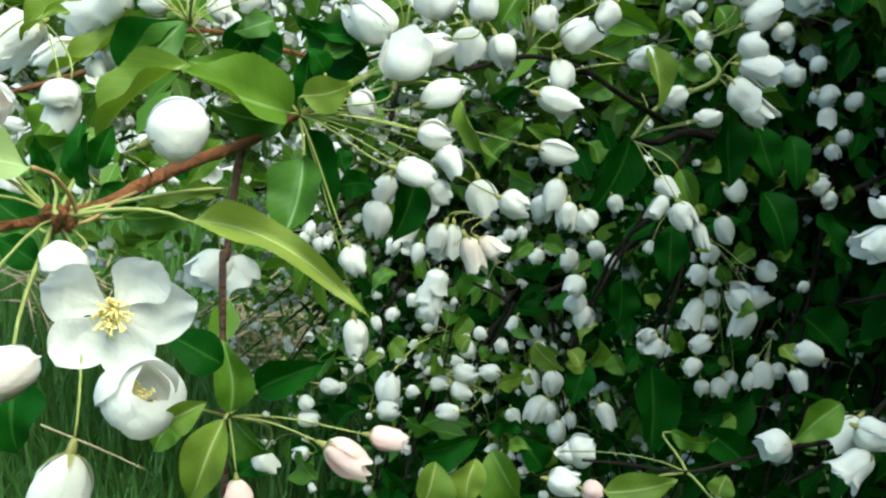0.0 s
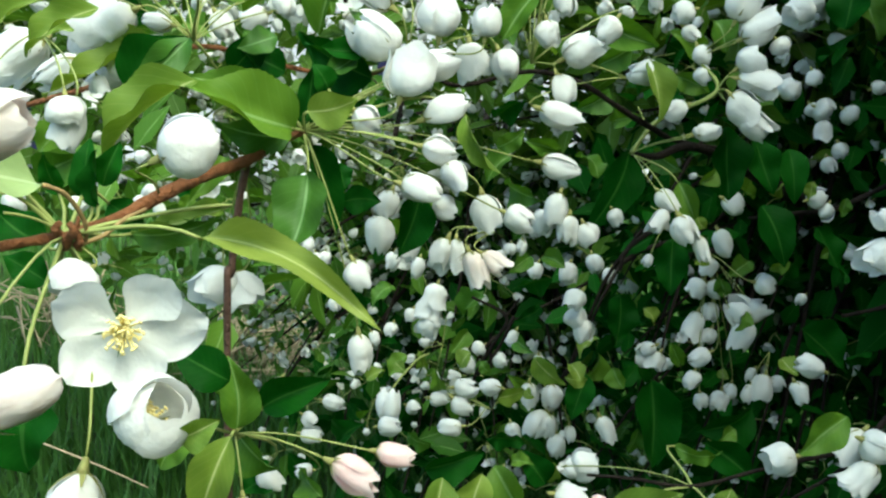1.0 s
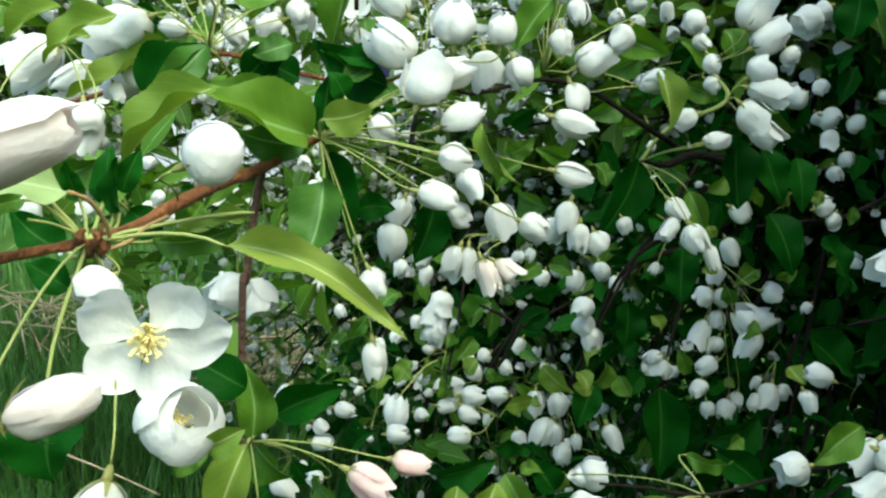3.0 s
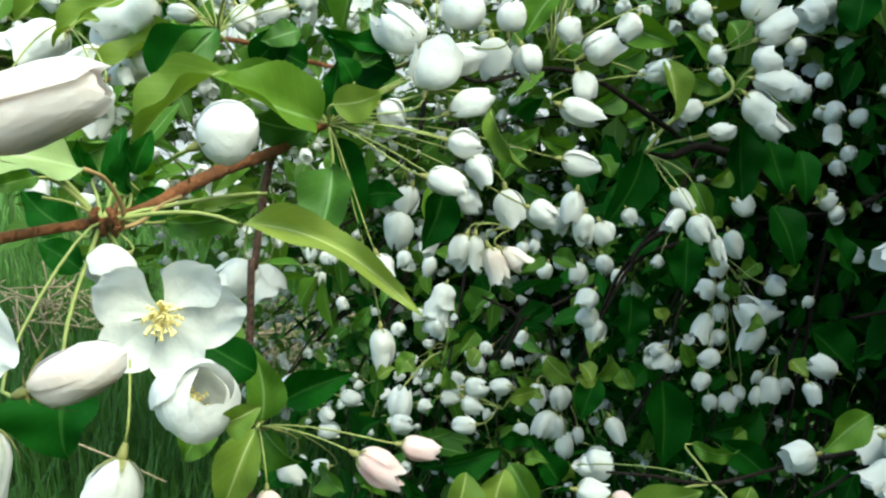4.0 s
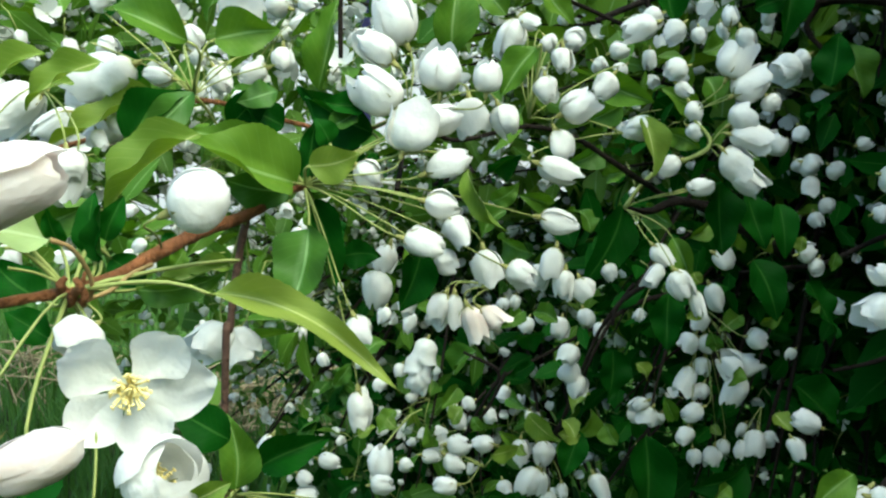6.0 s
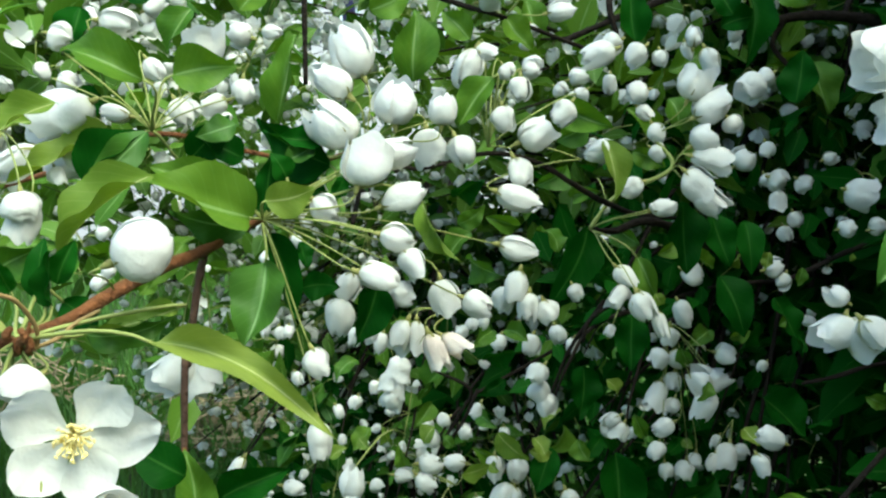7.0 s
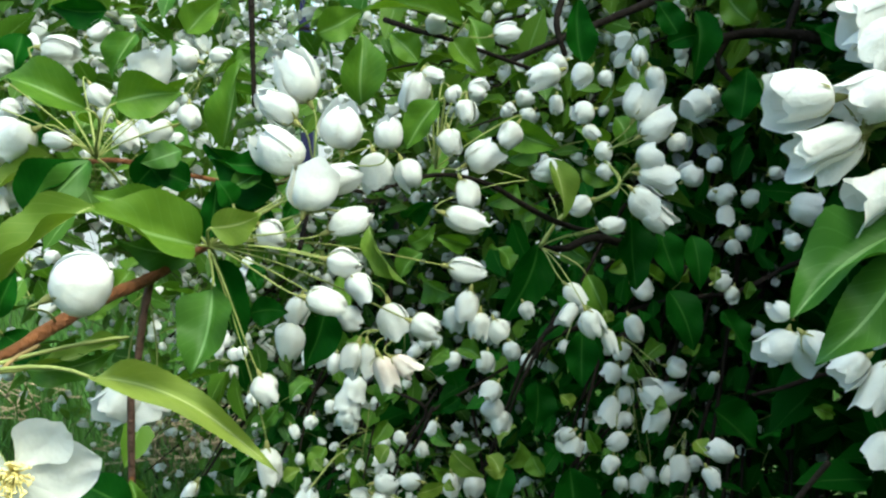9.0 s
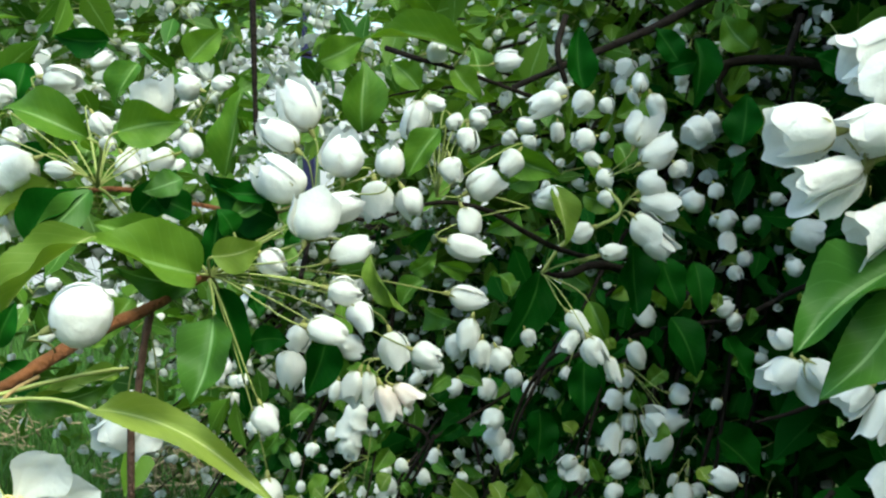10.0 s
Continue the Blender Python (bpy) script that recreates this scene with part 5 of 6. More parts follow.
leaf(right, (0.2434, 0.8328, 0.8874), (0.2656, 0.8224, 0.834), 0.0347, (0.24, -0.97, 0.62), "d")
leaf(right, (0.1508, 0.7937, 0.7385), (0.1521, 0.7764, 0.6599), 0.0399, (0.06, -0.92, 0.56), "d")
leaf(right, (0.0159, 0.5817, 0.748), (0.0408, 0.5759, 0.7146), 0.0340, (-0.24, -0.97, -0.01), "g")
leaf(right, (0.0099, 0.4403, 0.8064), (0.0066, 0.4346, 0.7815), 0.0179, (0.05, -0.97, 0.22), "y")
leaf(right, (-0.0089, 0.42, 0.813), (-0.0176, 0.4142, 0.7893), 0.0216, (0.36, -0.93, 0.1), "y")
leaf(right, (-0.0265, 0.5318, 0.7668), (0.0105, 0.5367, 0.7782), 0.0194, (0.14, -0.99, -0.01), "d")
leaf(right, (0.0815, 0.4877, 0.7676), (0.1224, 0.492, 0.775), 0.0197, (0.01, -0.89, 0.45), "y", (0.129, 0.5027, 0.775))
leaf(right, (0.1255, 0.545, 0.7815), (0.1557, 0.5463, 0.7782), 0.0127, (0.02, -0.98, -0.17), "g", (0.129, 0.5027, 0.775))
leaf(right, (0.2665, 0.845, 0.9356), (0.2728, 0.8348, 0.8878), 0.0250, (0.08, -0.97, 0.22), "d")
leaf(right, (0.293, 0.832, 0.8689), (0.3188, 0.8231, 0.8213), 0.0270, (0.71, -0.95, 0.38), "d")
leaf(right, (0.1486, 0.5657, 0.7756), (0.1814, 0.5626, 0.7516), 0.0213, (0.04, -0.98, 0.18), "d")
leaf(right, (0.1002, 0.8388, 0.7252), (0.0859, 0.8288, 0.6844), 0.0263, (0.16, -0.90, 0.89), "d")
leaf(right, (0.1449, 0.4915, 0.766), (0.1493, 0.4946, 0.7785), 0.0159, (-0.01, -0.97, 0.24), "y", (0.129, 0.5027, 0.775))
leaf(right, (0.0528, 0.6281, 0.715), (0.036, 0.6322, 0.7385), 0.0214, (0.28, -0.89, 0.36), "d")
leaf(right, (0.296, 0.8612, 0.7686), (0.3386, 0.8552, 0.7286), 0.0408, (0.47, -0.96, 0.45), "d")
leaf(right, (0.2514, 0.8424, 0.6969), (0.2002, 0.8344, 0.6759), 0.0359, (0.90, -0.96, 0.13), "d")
twig(right, [(0.07, 0.5095, 0.7766, 0.0008), (0.095, 0.5014, 0.779, 0.001), (0.129, 0.5027, 0.775, 0.0011), (0.1684, 0.5166, 0.7796, 0.0012), (0.207, 0.5487, 0.7742, 0.0014), (0.3511, 0.7486, 0.7073, 0.0028)], OLD_BARK)
twig(right, [(0.0776, 0.9301, 0.6809, 0.0012), (0.0999, 0.9116, 0.7296, 0.0014), (0.1214, 0.9057, 0.7895, 0.0016), (0.1572, 0.965, 0.8145, 0.0023), (0.2629, 1.1244, 0.8078, 0.004), (0.4133, 1.2881, 0.8076, 0.0068), (0.588, 1.4035, 0.8131, 0.0097)], OLD_BARK)
twig(right, [(0.2493, 0.9719, 0.8186, 0.0035), (0.2188, 0.9202, 0.8257, 0.0027), (0.2074, 0.8945, 0.806, 0.0016)], OLD_BARK)
twig(right, [(-0.0137, 0.974, 0.6745, 0.0012), (0.0094, 0.9835, 0.7104, 0.0015), (0.0398, 1.0391, 0.7209, 0.0016), (0.0928, 1.0969, 0.734, 0.002), (0.1843, 1.1622, 0.7703, 0.0028)], OLD_BARK)
bud(right, (0.1287, 0.6786, 0.9201), (0.1429, 0.6762, 0.9049), 0.0170, "c", (0.1171, 0.744, 0.9391))
bud(right, (0.1351, 0.6762, 0.9072), (0.1236, 0.6713, 0.8889), 0.0154, "c", (0.142, 0.6763, 0.9057))
bud(right, (0.1385, 0.6457, 0.9076), (0.1488, 0.6418, 0.8873), 0.0193, "b", (0.1171, 0.744, 0.9391))
bud(right, (0.154, 0.6536, 0.8927), (0.1608, 0.6495, 0.8721), 0.0133, "c", (0.142, 0.6763, 0.9057))
bud(right, (0.1022, 0.7234, 0.8987), (0.1086, 0.721, 0.8856), 0.0139, "b")
bud(right, (0.2216, 0.8822, 0.8852), (0.2411, 0.8809, 0.8733), 0.0244, "b")
bud(right, (0.2129, 0.8557, 0.8608), (0.2257, 0.8512, 0.8367), 0.0193, "b")
bud(right, (0.2472, 0.8477, 0.8147), (0.2671, 0.8481, 0.8105), 0.0213, "b", (0.2147, 0.9003, 0.8297))
bud(right, (0.2994, 0.8871, 0.8843), (0.3194, 0.8899, 0.8907), 0.0208, "b")
bud(right, (0.3197, 0.8878, 0.8815), (0.3129, 0.8838, 0.8652), 0.0166, "b")
bud(right, (0.2143, 0.8896, 0.8282), (0.2106, 0.8853, 0.8099), 0.0202, "b", (0.2147, 0.9003, 0.8297))
bud(right, (0.2091, 0.8846, 0.8068), (0.1963, 0.8803, 0.7916), 0.0223, "h", (0.2147, 0.9003, 0.8297))
bud(right, (0.2124, 0.8842, 0.8043), (0.2314, 0.8822, 0.7895), 0.0212, "h", (0.2147, 0.9003, 0.8297))
bud(right, (0.2203, 0.8905, 0.7842), (0.2176, 0.8863, 0.7658), 0.0183, "b", (0.2147, 0.9003, 0.8297))
bud(right, (0.2072, 0.8878, 0.7756), (0.1973, 0.8808, 0.7472), 0.0279, "c", (0.2147, 0.9003, 0.8297))
bud(right, (0.2205, 0.8852, 0.7601), (0.214, 0.8808, 0.7422), 0.0199, "h", (0.2147, 0.9003, 0.8297))
bud(right, (0.2502, 0.8598, 0.7755), (0.2258, 0.8623, 0.794), 0.0301, "c", (0.2147, 0.9003, 0.8297))
bud(right, (0.2428, 0.8602, 0.7795), (0.2653, 0.8642, 0.791), 0.0270, "h", (0.2147, 0.9003, 0.8297))
bud(right, (0.2475, 0.8598, 0.7765), (0.2334, 0.8522, 0.7464), 0.0281, "c", (0.2147, 0.9003, 0.8297))
bud(right, (0.2169, 0.8705, 0.741), (0.1959, 0.8672, 0.7325), 0.0191, "h", (0.2147, 0.9003, 0.8297))
bud(right, (0.2031, 0.8657, 0.7237), (0.1983, 0.8615, 0.706), 0.0170, "b", (0.2147, 0.9003, 0.8297))
bud(right, (0.1705, 0.8975, 0.7377), (0.1522, 0.8941, 0.7278), 0.0208, "h")
bud(right, (0.1751, 0.8964, 0.7313), (0.1646, 0.8919, 0.714), 0.0219, "c")
bud(right, (0.2145, 0.8905, 0.6933), (0.2182, 0.8872, 0.6773), 0.0165, "b", (0.2147, 0.9003, 0.8297))
bud(right, (0.2352, 0.8924, 0.6957), (0.2304, 0.8875, 0.6748), 0.0203, "h", (0.2147, 0.9003, 0.8297))
bud(right, (0.2449, 0.8946, 0.7028), (0.242, 0.8909, 0.6867), 0.0154, "b", (0.2147, 0.9003, 0.8297))
bud(right, (0.2717, 0.9247, 0.6915), (0.2666, 0.9202, 0.6726), 0.0136, "b", (0.2899, 0.933, 0.7238))
bud(right, (0.2866, 0.9279, 0.7016), (0.2796, 0.921, 0.6728), 0.0249, "c", (0.2899, 0.933, 0.7238))
bud(right, (0.2902, 0.927, 0.6967), (0.3052, 0.9256, 0.6859), 0.0181, "b", (0.2899, 0.933, 0.7238))
bud(right, (0.2636, 0.6978, 0.7815), (0.2408, 0.698, 0.7892), 0.0179, "b")
bud(right, (0.2416, 0.6947, 0.7741), (0.2494, 0.6915, 0.7576), 0.0145, "b")
bud(right, (0.0495, 0.9006, 0.695), (0.0487, 0.8945, 0.6677), 0.0213, "b", (0.0616, 0.9029, 0.7018))
bud(right, (0.0719, 0.9018, 0.6937), (0.0727, 0.8957, 0.6658), 0.0246, "b", (0.0616, 0.9029, 0.7018))
bud(right, (0.0665, 0.8957, 0.6679), (0.05, 0.8885, 0.6403), 0.0269, "c", (0.0616, 0.9029, 0.7018))
bud(right, (0.0772, 0.8916, 0.6462), (0.0797, 0.886, 0.62), 0.0213, "b", (0.0616, 0.9029, 0.7018))
bud(right, (0.0694, 0.8952, 0.6647), (0.0701, 0.8899, 0.6406), 0.0202, "h", (0.0616, 0.9029, 0.7018))
bud(right, (0.0898, 0.8942, 0.654), (0.0926, 0.8901, 0.6349), 0.0112, "b", (0.0616, 0.9029, 0.7018))
bud(right, (0.1122, 0.8315, 0.6888), (0.1243, 0.8267, 0.6636), 0.0177, "b")
bud(right, (0.0315, 0.872, 0.664), (0.0369, 0.8682, 0.6453), 0.0165, "b")
bud(right, (0.0685, 0.6132, 0.7354), (0.09, 0.6148, 0.7365), 0.0243, "h", (0.129, 0.5027, 0.775))
bud(right, (0.0753, 0.6124, 0.7298), (0.0633, 0.6137, 0.7392), 0.0157, "c")
bud(right, (0.0227, 0.6284, 0.7253), (0.0184, 0.6243, 0.7078), 0.0162, "h")
bud(right, (-0.0112, 0.6261, 0.7248), (-0.0205, 0.6228, 0.7124), 0.0178, "b")
bud(right, (0.0465, 0.4406, 0.7968), (0.0651, 0.441, 0.7931), 0.0156, "h")
bud(right, (0.0639, 0.4408, 0.7925), (0.075, 0.4407, 0.7887), 0.0133, "p")
bud(right, (-0.0153, 0.563, 0.9043), (-0.0233, 0.5577, 0.8826), 0.0180, "c", (0.013, 0.5658, 0.9084))
bud(right, (-0.0101, 0.5634, 0.9044), (-0.0105, 0.5584, 0.8821), 0.0125, "c", (0.013, 0.5658, 0.9084))
bud(right, (-0.0021, 0.5426, 0.9011), (0.0069, 0.5379, 0.877), 0.0181, "t", (0.013, 0.5658, 0.9084))
bud(right, (0.0056, 0.5429, 0.8999), (0.022, 0.5414, 0.8884), 0.0147, "t", (0.013, 0.5658, 0.9084))
bud(right, (0.058, 0.6536, 0.9208), (0.0524, 0.6479, 0.897), 0.0188, "c")
bud(right, (0.0647, 0.6507, 0.9056), (0.0629, 0.6458, 0.8841), 0.0188, "c")
bud(right, (0.0742, 0.6501, 0.9004), (0.081, 0.647, 0.8844), 0.0188, "c")
bud(right, (0.0493, 0.6703, 0.9064), (0.0458, 0.6657, 0.8866), 0.0178, "c")
bud(right, (-0.05, 0.5671, 0.9329), (-0.0556, 0.5626, 0.9142), 0.0173, "h")
bud(right, (-0.0557, 0.5633, 0.9176), (-0.0592, 0.5578, 0.8939), 0.0194, "e")
bud(right, (-0.032, 0.5627, 0.9078), (-0.0425, 0.5581, 0.8904), 0.0152, "c")
bud(right, (-0.0446, 0.9447, 0.7829), (-0.052, 0.9387, 0.758), 0.0335, "o")
bud(right, (-0.0488, 0.9408, 0.7665), (-0.0573, 0.9348, 0.7421), 0.0335, "o")
bud(right, (-0.0512, 0.9369, 0.7495), (-0.058, 0.9315, 0.7275), 0.0266, "c")
bud(right, (-0.1014, 0.5339, 0.7986), (-0.0922, 0.5331, 0.792), 0.0104, "b")
bud(right, (-0.1024, 0.5314, 0.7874), (-0.0882, 0.5318, 0.7852), 0.0111, "b")
bud(right, (-0.0733, 0.7237, 0.7203), (-0.0685, 0.73, 0.7475), 0.0222, "h")
bud(right, (-0.0561, 0.7277, 0.7332), (-0.0445, 0.7275, 0.7288), 0.0139, "b")
bud(right, (-0.0732, 0.6755, 0.7347), (-0.0547, 0.6771, 0.7362), 0.0173, "b")
bud(right, (-0.0406, 0.7774, 0.7214), (-0.022, 0.7782, 0.7197), 0.0147, "b", (0.0135, 0.7788, 0.7116))
bud(right, (-0.0198, 0.7807, 0.7303), (0.0027, 0.7825, 0.7316), 0.0206, "b", (0.0135, 0.7788, 0.7116))
bud(right, (0.0213, 0.7833, 0.7299), (0.0007, 0.7827, 0.733), 0.0177, "b", (0.0135, 0.7788, 0.7116))
bud(right, (-0.021, 0.7787, 0.7217), (-0.0031, 0.7774, 0.7104), 0.0196, "h", (0.0135, 0.7788, 0.7116))
bud(right, (-0.0154, 0.835, 0.7424), (-0.004, 0.832, 0.7253), 0.0166, "b")
bud(right, (0.0594, 0.936, 0.7128), (0.0598, 0.9328, 0.6981), 0.0139, "b")
bud(right, (-0.0072, 0.6329, 0.7544), (-0.0249, 0.6314, 0.7526), 0.0145, "b", (0.0135, 0.7788, 0.7116))
bud(right, (-0.1809, 0.9424, 0.8126), (-0.1739, 0.9466, 0.8296), 0.0150, "b")
bud(right, (-0.1828, 0.9437, 0.8193), (-0.1823, 0.9396, 0.8007), 0.0139, "b")
bud(right, (-0.1699, 0.9431, 0.8127), (-0.1661, 0.9402, 0.7987), 0.0127, "b")
bud(right, (-0.1596, 0.9441, 0.814), (-0.1604, 0.941, 0.8004), 0.0127, "b")
bud(right, (0.085, 0.7574, 0.8254), (0.0739, 0.7531, 0.8094), 0.0185, "h")
bud(right, (0.0785, 0.7733, 0.8066), (0.0875, 0.7698, 0.7882), 0.0208, "e")
bud(right, (0.0896, 0.772, 0.7975), (0.0869, 0.7672, 0.7766), 0.0189, "h")
bud(right, (0.0263, 0.7618, 0.8629), (0.0243, 0.7592, 0.8516), 0.0120, "b")
bud(right, (0.0354, 0.763, 0.8653), (0.0326, 0.76, 0.8526), 0.0111, "b")
bud(right, (0.0219, 0.76, 0.8561), (0.0106, 0.7573, 0.8469), 0.0120, "b")
bud(right, (0.0685, 0.8614, 0.8364), (0.0638, 0.8571, 0.8186), 0.0177, "h")
bud(right, (0.0841, 0.8798, 0.8222), (0.0794, 0.8748, 0.8014), 0.0191, "e")
bud(right, (0.1067, 0.9125, 0.8241), (0.1116, 0.9084, 0.8043), 0.0186, "h")
bud(right, (0.055, 0.9071, 0.8153), (0.05, 0.9032, 0.7992), 0.0165, "b")
bud(right, (0.1317, 0.9601, 0.8), (0.1264, 0.956, 0.7831), 0.0162, "h")
bud(right, (0.0158, 0.9813, 0.6986), (0.0253, 0.9787, 0.6839), 0.0158, "b")
bud(right, (0.0035, 0.9824, 0.7073), (-0.0084, 0.9796, 0.6983), 0.0182, "e")
bud(right, (0.035, 0.8915, 0.7508), (0.0272, 0.8874, 0.7346), 0.0197, "c")
bud(right, (-0.0146, 0.9805, 0.7041), (-0.0252, 0.9778, 0.6951), 0.0158, "b")
bud(right, (0.1601, 0.9433, 0.7159), (0.1721, 0.9406, 0.7003), 0.0162, "h")
bud(right, (-0.0514, 0.803, 0.8401), (-0.0558, 0.7984, 0.8209), 0.0147, "e")
bud(right, (-0.0736, 0.8025, 0.8446), (-0.078, 0.7985, 0.8277), 0.0147, "h")
bud(right, (-0.1525, 0.9343, 0.7679), (-0.1463, 0.9316, 0.7538), 0.0127, "b")
bud(right, (-0.0732, 0.9857, 0.7447), (-0.0788, 0.982, 0.7298), 0.0145, "b")
bud(right, (-0.094, 0.981, 0.7296), (-0.0996, 0.9773, 0.7147), 0.0158, "h")
bud(right, (-0.1179, 0.9774, 0.7204), (-0.1102, 0.9746, 0.7057), 0.0133, "b")
bud(right, (0.3661, 1.0112, 0.9612), (0.3808, 1.0097, 0.9501), 0.0231, "h")
bud(right, (0.3314, 1.0101, 0.9663), (0.3404, 1.0076, 0.9524), 0.0173, "h")
bud(right, (0.3613, 1.0034, 0.9273), (0.3676, 1, 0.9105), 0.0173, "b")
bud(right, (0.3502, 0.9995, 0.913), (0.3565, 0.9962, 0.8962), 0.0173, "b")
bud(right, (0.3309, 1.0437, 0.8865), (0.3403, 1.0423, 0.8778), 0.0158, "e")
bud(right, (0.3074, 1.0452, 0.6689), (0.2984, 1.0411, 0.6532), 0.0140, "b")
bud(right, (0.2034, 0.9929, 0.6953), (0.1978, 0.9892, 0.6804), 0.0145, "h")
bud(right, (0.3876, 1.0305, 0.8104), (0.4, 1.0287, 0.7987), 0.0145, "b")
bud(right, (0.3467, 1.0172, 0.7624), (0.3379, 1.0139, 0.7505), 0.0145, "b")
leaf(right, (0.024, 0.697, 0.9414), (0.0059, 0.6936, 0.9205), 0.0176, (-0.39, -0.79, 0.47), "g")
leaf(right, (0.0131, 0.7277, 0.9443), (0.0341, 0.7222, 0.9602), 0.0159, (-0.13, -0.98, -0.16), "g")
leaf(right, (0.0346, 0.7301, 0.9489), (0.0616, 0.7489, 0.941), 0.0152, (0.54, -0.83, -0.14), "g")
leaf(right, (0.1013, 0.7741, 0.9888), (0.075, 0.7715, 0.9706), 0.0209, (0.32, -0.89, -0.33), "g")
leaf(right, (0.1064, 0.7888, 0.961), (0.1282, 0.7666, 0.9675), 0.0139, (-0.71, -0.7, -0), "g")
leaf(right, (0.098, 0.7982, 0.9132), (0.0801, 0.8222, 0.9292), 0.0238, (0.35, -0.33, 0.88), "g")
leaf(right, (0.0226, 0.7721, 0.9102), (0.0496, 0.7431, 0.9013), 0.0252, (-0.74, -0.6, -0.29), "g")
leaf(right, (0.0134, 0.6621, 0.9724), (0.0322, 0.6398, 0.9854), 0.0175, (-0.26, -0.64, -0.72), "d")
leaf(right, (0.1617, 0.821, 0.9973), (0.1899, 0.817, 0.9839), 0.0193, (-0.22, -0.96, -0.18), "g")
leaf(right, (0.1846, 0.8277, 1.0207), (0.1538, 0.8152, 1.0339), 0.0210, (0.24, -0.92, -0.32), "g")
leaf(right, (0.1208, 0.8028, 1.0198), (0.0951, 0.8163, 1.0056), 0.0225, (-0.14, -0.83, -0.54), "g")
leaf(right, (0.1988, 0.845, 1.002), (0.1827, 0.8249, 0.974), 0.0185, (0.7, -0.71, 0.11), "d")
leaf(right, (0.1446, 0.8065, 0.9369), (0.1661, 0.7892, 0.9206), 0.0220, (-0.7, -0.68, -0.2), "g")
leaf(right, (0.191, 0.8434, 0.9044), (0.2125, 0.8575, 0.9182), 0.0155, (0.47, -0.87, 0.15), "g")
leaf(right, (0.2601, 0.9212, 0.8182), (0.2359, 0.904, 0.8047), 0.0202, (0.13, -0.72, 0.68), "g")
leaf(right, (0.3182, 0.9558, 0.8181), (0.2964, 0.948, 0.7902), 0.0261, (0.59, -0.77, -0.24), "d")
leaf(right, (0.1581, 0.8212, 0.9067), (0.1328, 0.8052, 0.8938), 0.0147, (0.49, -0.86, 0.11), "d")
leaf(right, (0.23, 0.886, 0.8996), (0.2557, 0.902, 0.882), 0.0174, (0.66, -0.67, 0.35), "g")
leaf(right, (-0.0839, 0.8928, 0.792), (-0.1032, 0.8724, 0.7741), 0.0182, (0.01, -0.66, 0.75), "g")
leaf(right, (0.0039, 0.8965, 0.7825), (-0.0185, 0.9178, 0.753), 0.0263, (-0.83, -0.47, 0.3), "g")
leaf(right, (0.0155, 0.9383, 0.7364), (0.0504, 0.9331, 0.7212), 0.0257, (-0.35, -0.77, -0.54), "d")
leaf(right, (-0.0133, 0.9364, 0.736), (-0.0291, 0.9145, 0.7182), 0.0177, (0.51, -0.73, 0.45), "g")
leaf(right, (0.0409, 0.8527, 0.8056), (0.0653, 0.8283, 0.8174), 0.0236, (-0.23, -0.6, -0.76), "d")
leaf(right, (0.057, 0.8493, 0.7855), (0.0314, 0.8416, 0.7733), 0.0132, (0.16, -0.95, 0.27), "d")
leaf(right, (-0.076, 0.9271, 0.7126), (-0.0921, 0.9168, 0.6912), 0.0216, (-0.36, -0.7, 0.61), "g")
leaf(right, (0.0283, 0.9292, 0.6915), (0.0584, 0.956, 0.6709), 0.0179, (0.51, -0.81, -0.31), "g")
leaf(right, (-0.1088, 0.8379, 0.7832), (-0.1257, 0.8435, 0.7593), 0.0136, (-0.1, -0.98, -0.16), "g")
leaf(right, (0.1149, 0.8922, 0.7305), (0.0994, 0.8866, 0.703), 0.0318, (0.71, -0.65, -0.27), "g")
leaf(right, (0.0101, 0.7262, 0.7071), (0.0427, 0.7373, 0.6989), 0.0169, (0.2, -0.89, -0.4), "d")
leaf(right, (0.1377, 0.8867, 0.6987), (0.1548, 0.9018, 0.7173), 0.0160, (0.16, -0.83, 0.53), "d")
leaf(right, (-0.0358, 0.7221, 0.7019), (-0.0559, 0.7361, 0.7052), 0.0184, (-0.58, -0.74, -0.34), "g")
leaf(right, (-0.0766, 0.5315, 0.7803), (-0.0607, 0.5193, 0.8005), 0.0182, (-0.8, -0.51, 0.32), "d")
leaf(right, (-0.0596, 0.511, 0.7754), (-0.0684, 0.4836, 0.7735), 0.0214, (0.94, -0.29, -0.16), "g")
leaf(right, (-0.0747, 0.4507, 0.7856), (-0.0892, 0.4763, 0.7896), 0.0162, (-0.82, -0.51, 0.27), "g")
leaf(right, (-0.0411, 0.5264, 0.747), (-0.0493, 0.5098, 0.7692), 0.0131, (0.48, -0.78, -0.4), "d")
leaf(right, (0.044, 0.8096, 0.8414), (0.0248, 0.7834, 0.8318), 0.0168, (0.5, -0.6, 0.62), "g")
leaf(right, (0.0737, 0.8095, 0.8323), (0.0546, 0.8309, 0.8372), 0.0169, (-0.5, -0.59, 0.63), "g")
twig(right, [(0.1487, 0.8738, 0.8566, 0.0019), (0.1203, 0.8785, 0.8122, 0.0019), (0.1075, 0.8842, 0.7775, 0.0016), (0.09, 0.8877, 0.7259, 0.0014), (0.0838, 0.8946, 0.7006, 0.0011)], OLD_BARK)
twig(right, [(-0.0075, 0.848, 0.7943, 0.0013), (0.0246, 0.8452, 0.7777, 0.0018), (0.0155, 0.8521, 0.7524, 0.0018), (0.0008, 0.8588, 0.7246, 0.0016), (-0.0093, 0.8652, 0.6956, 0.0013)], OLD_BARK)
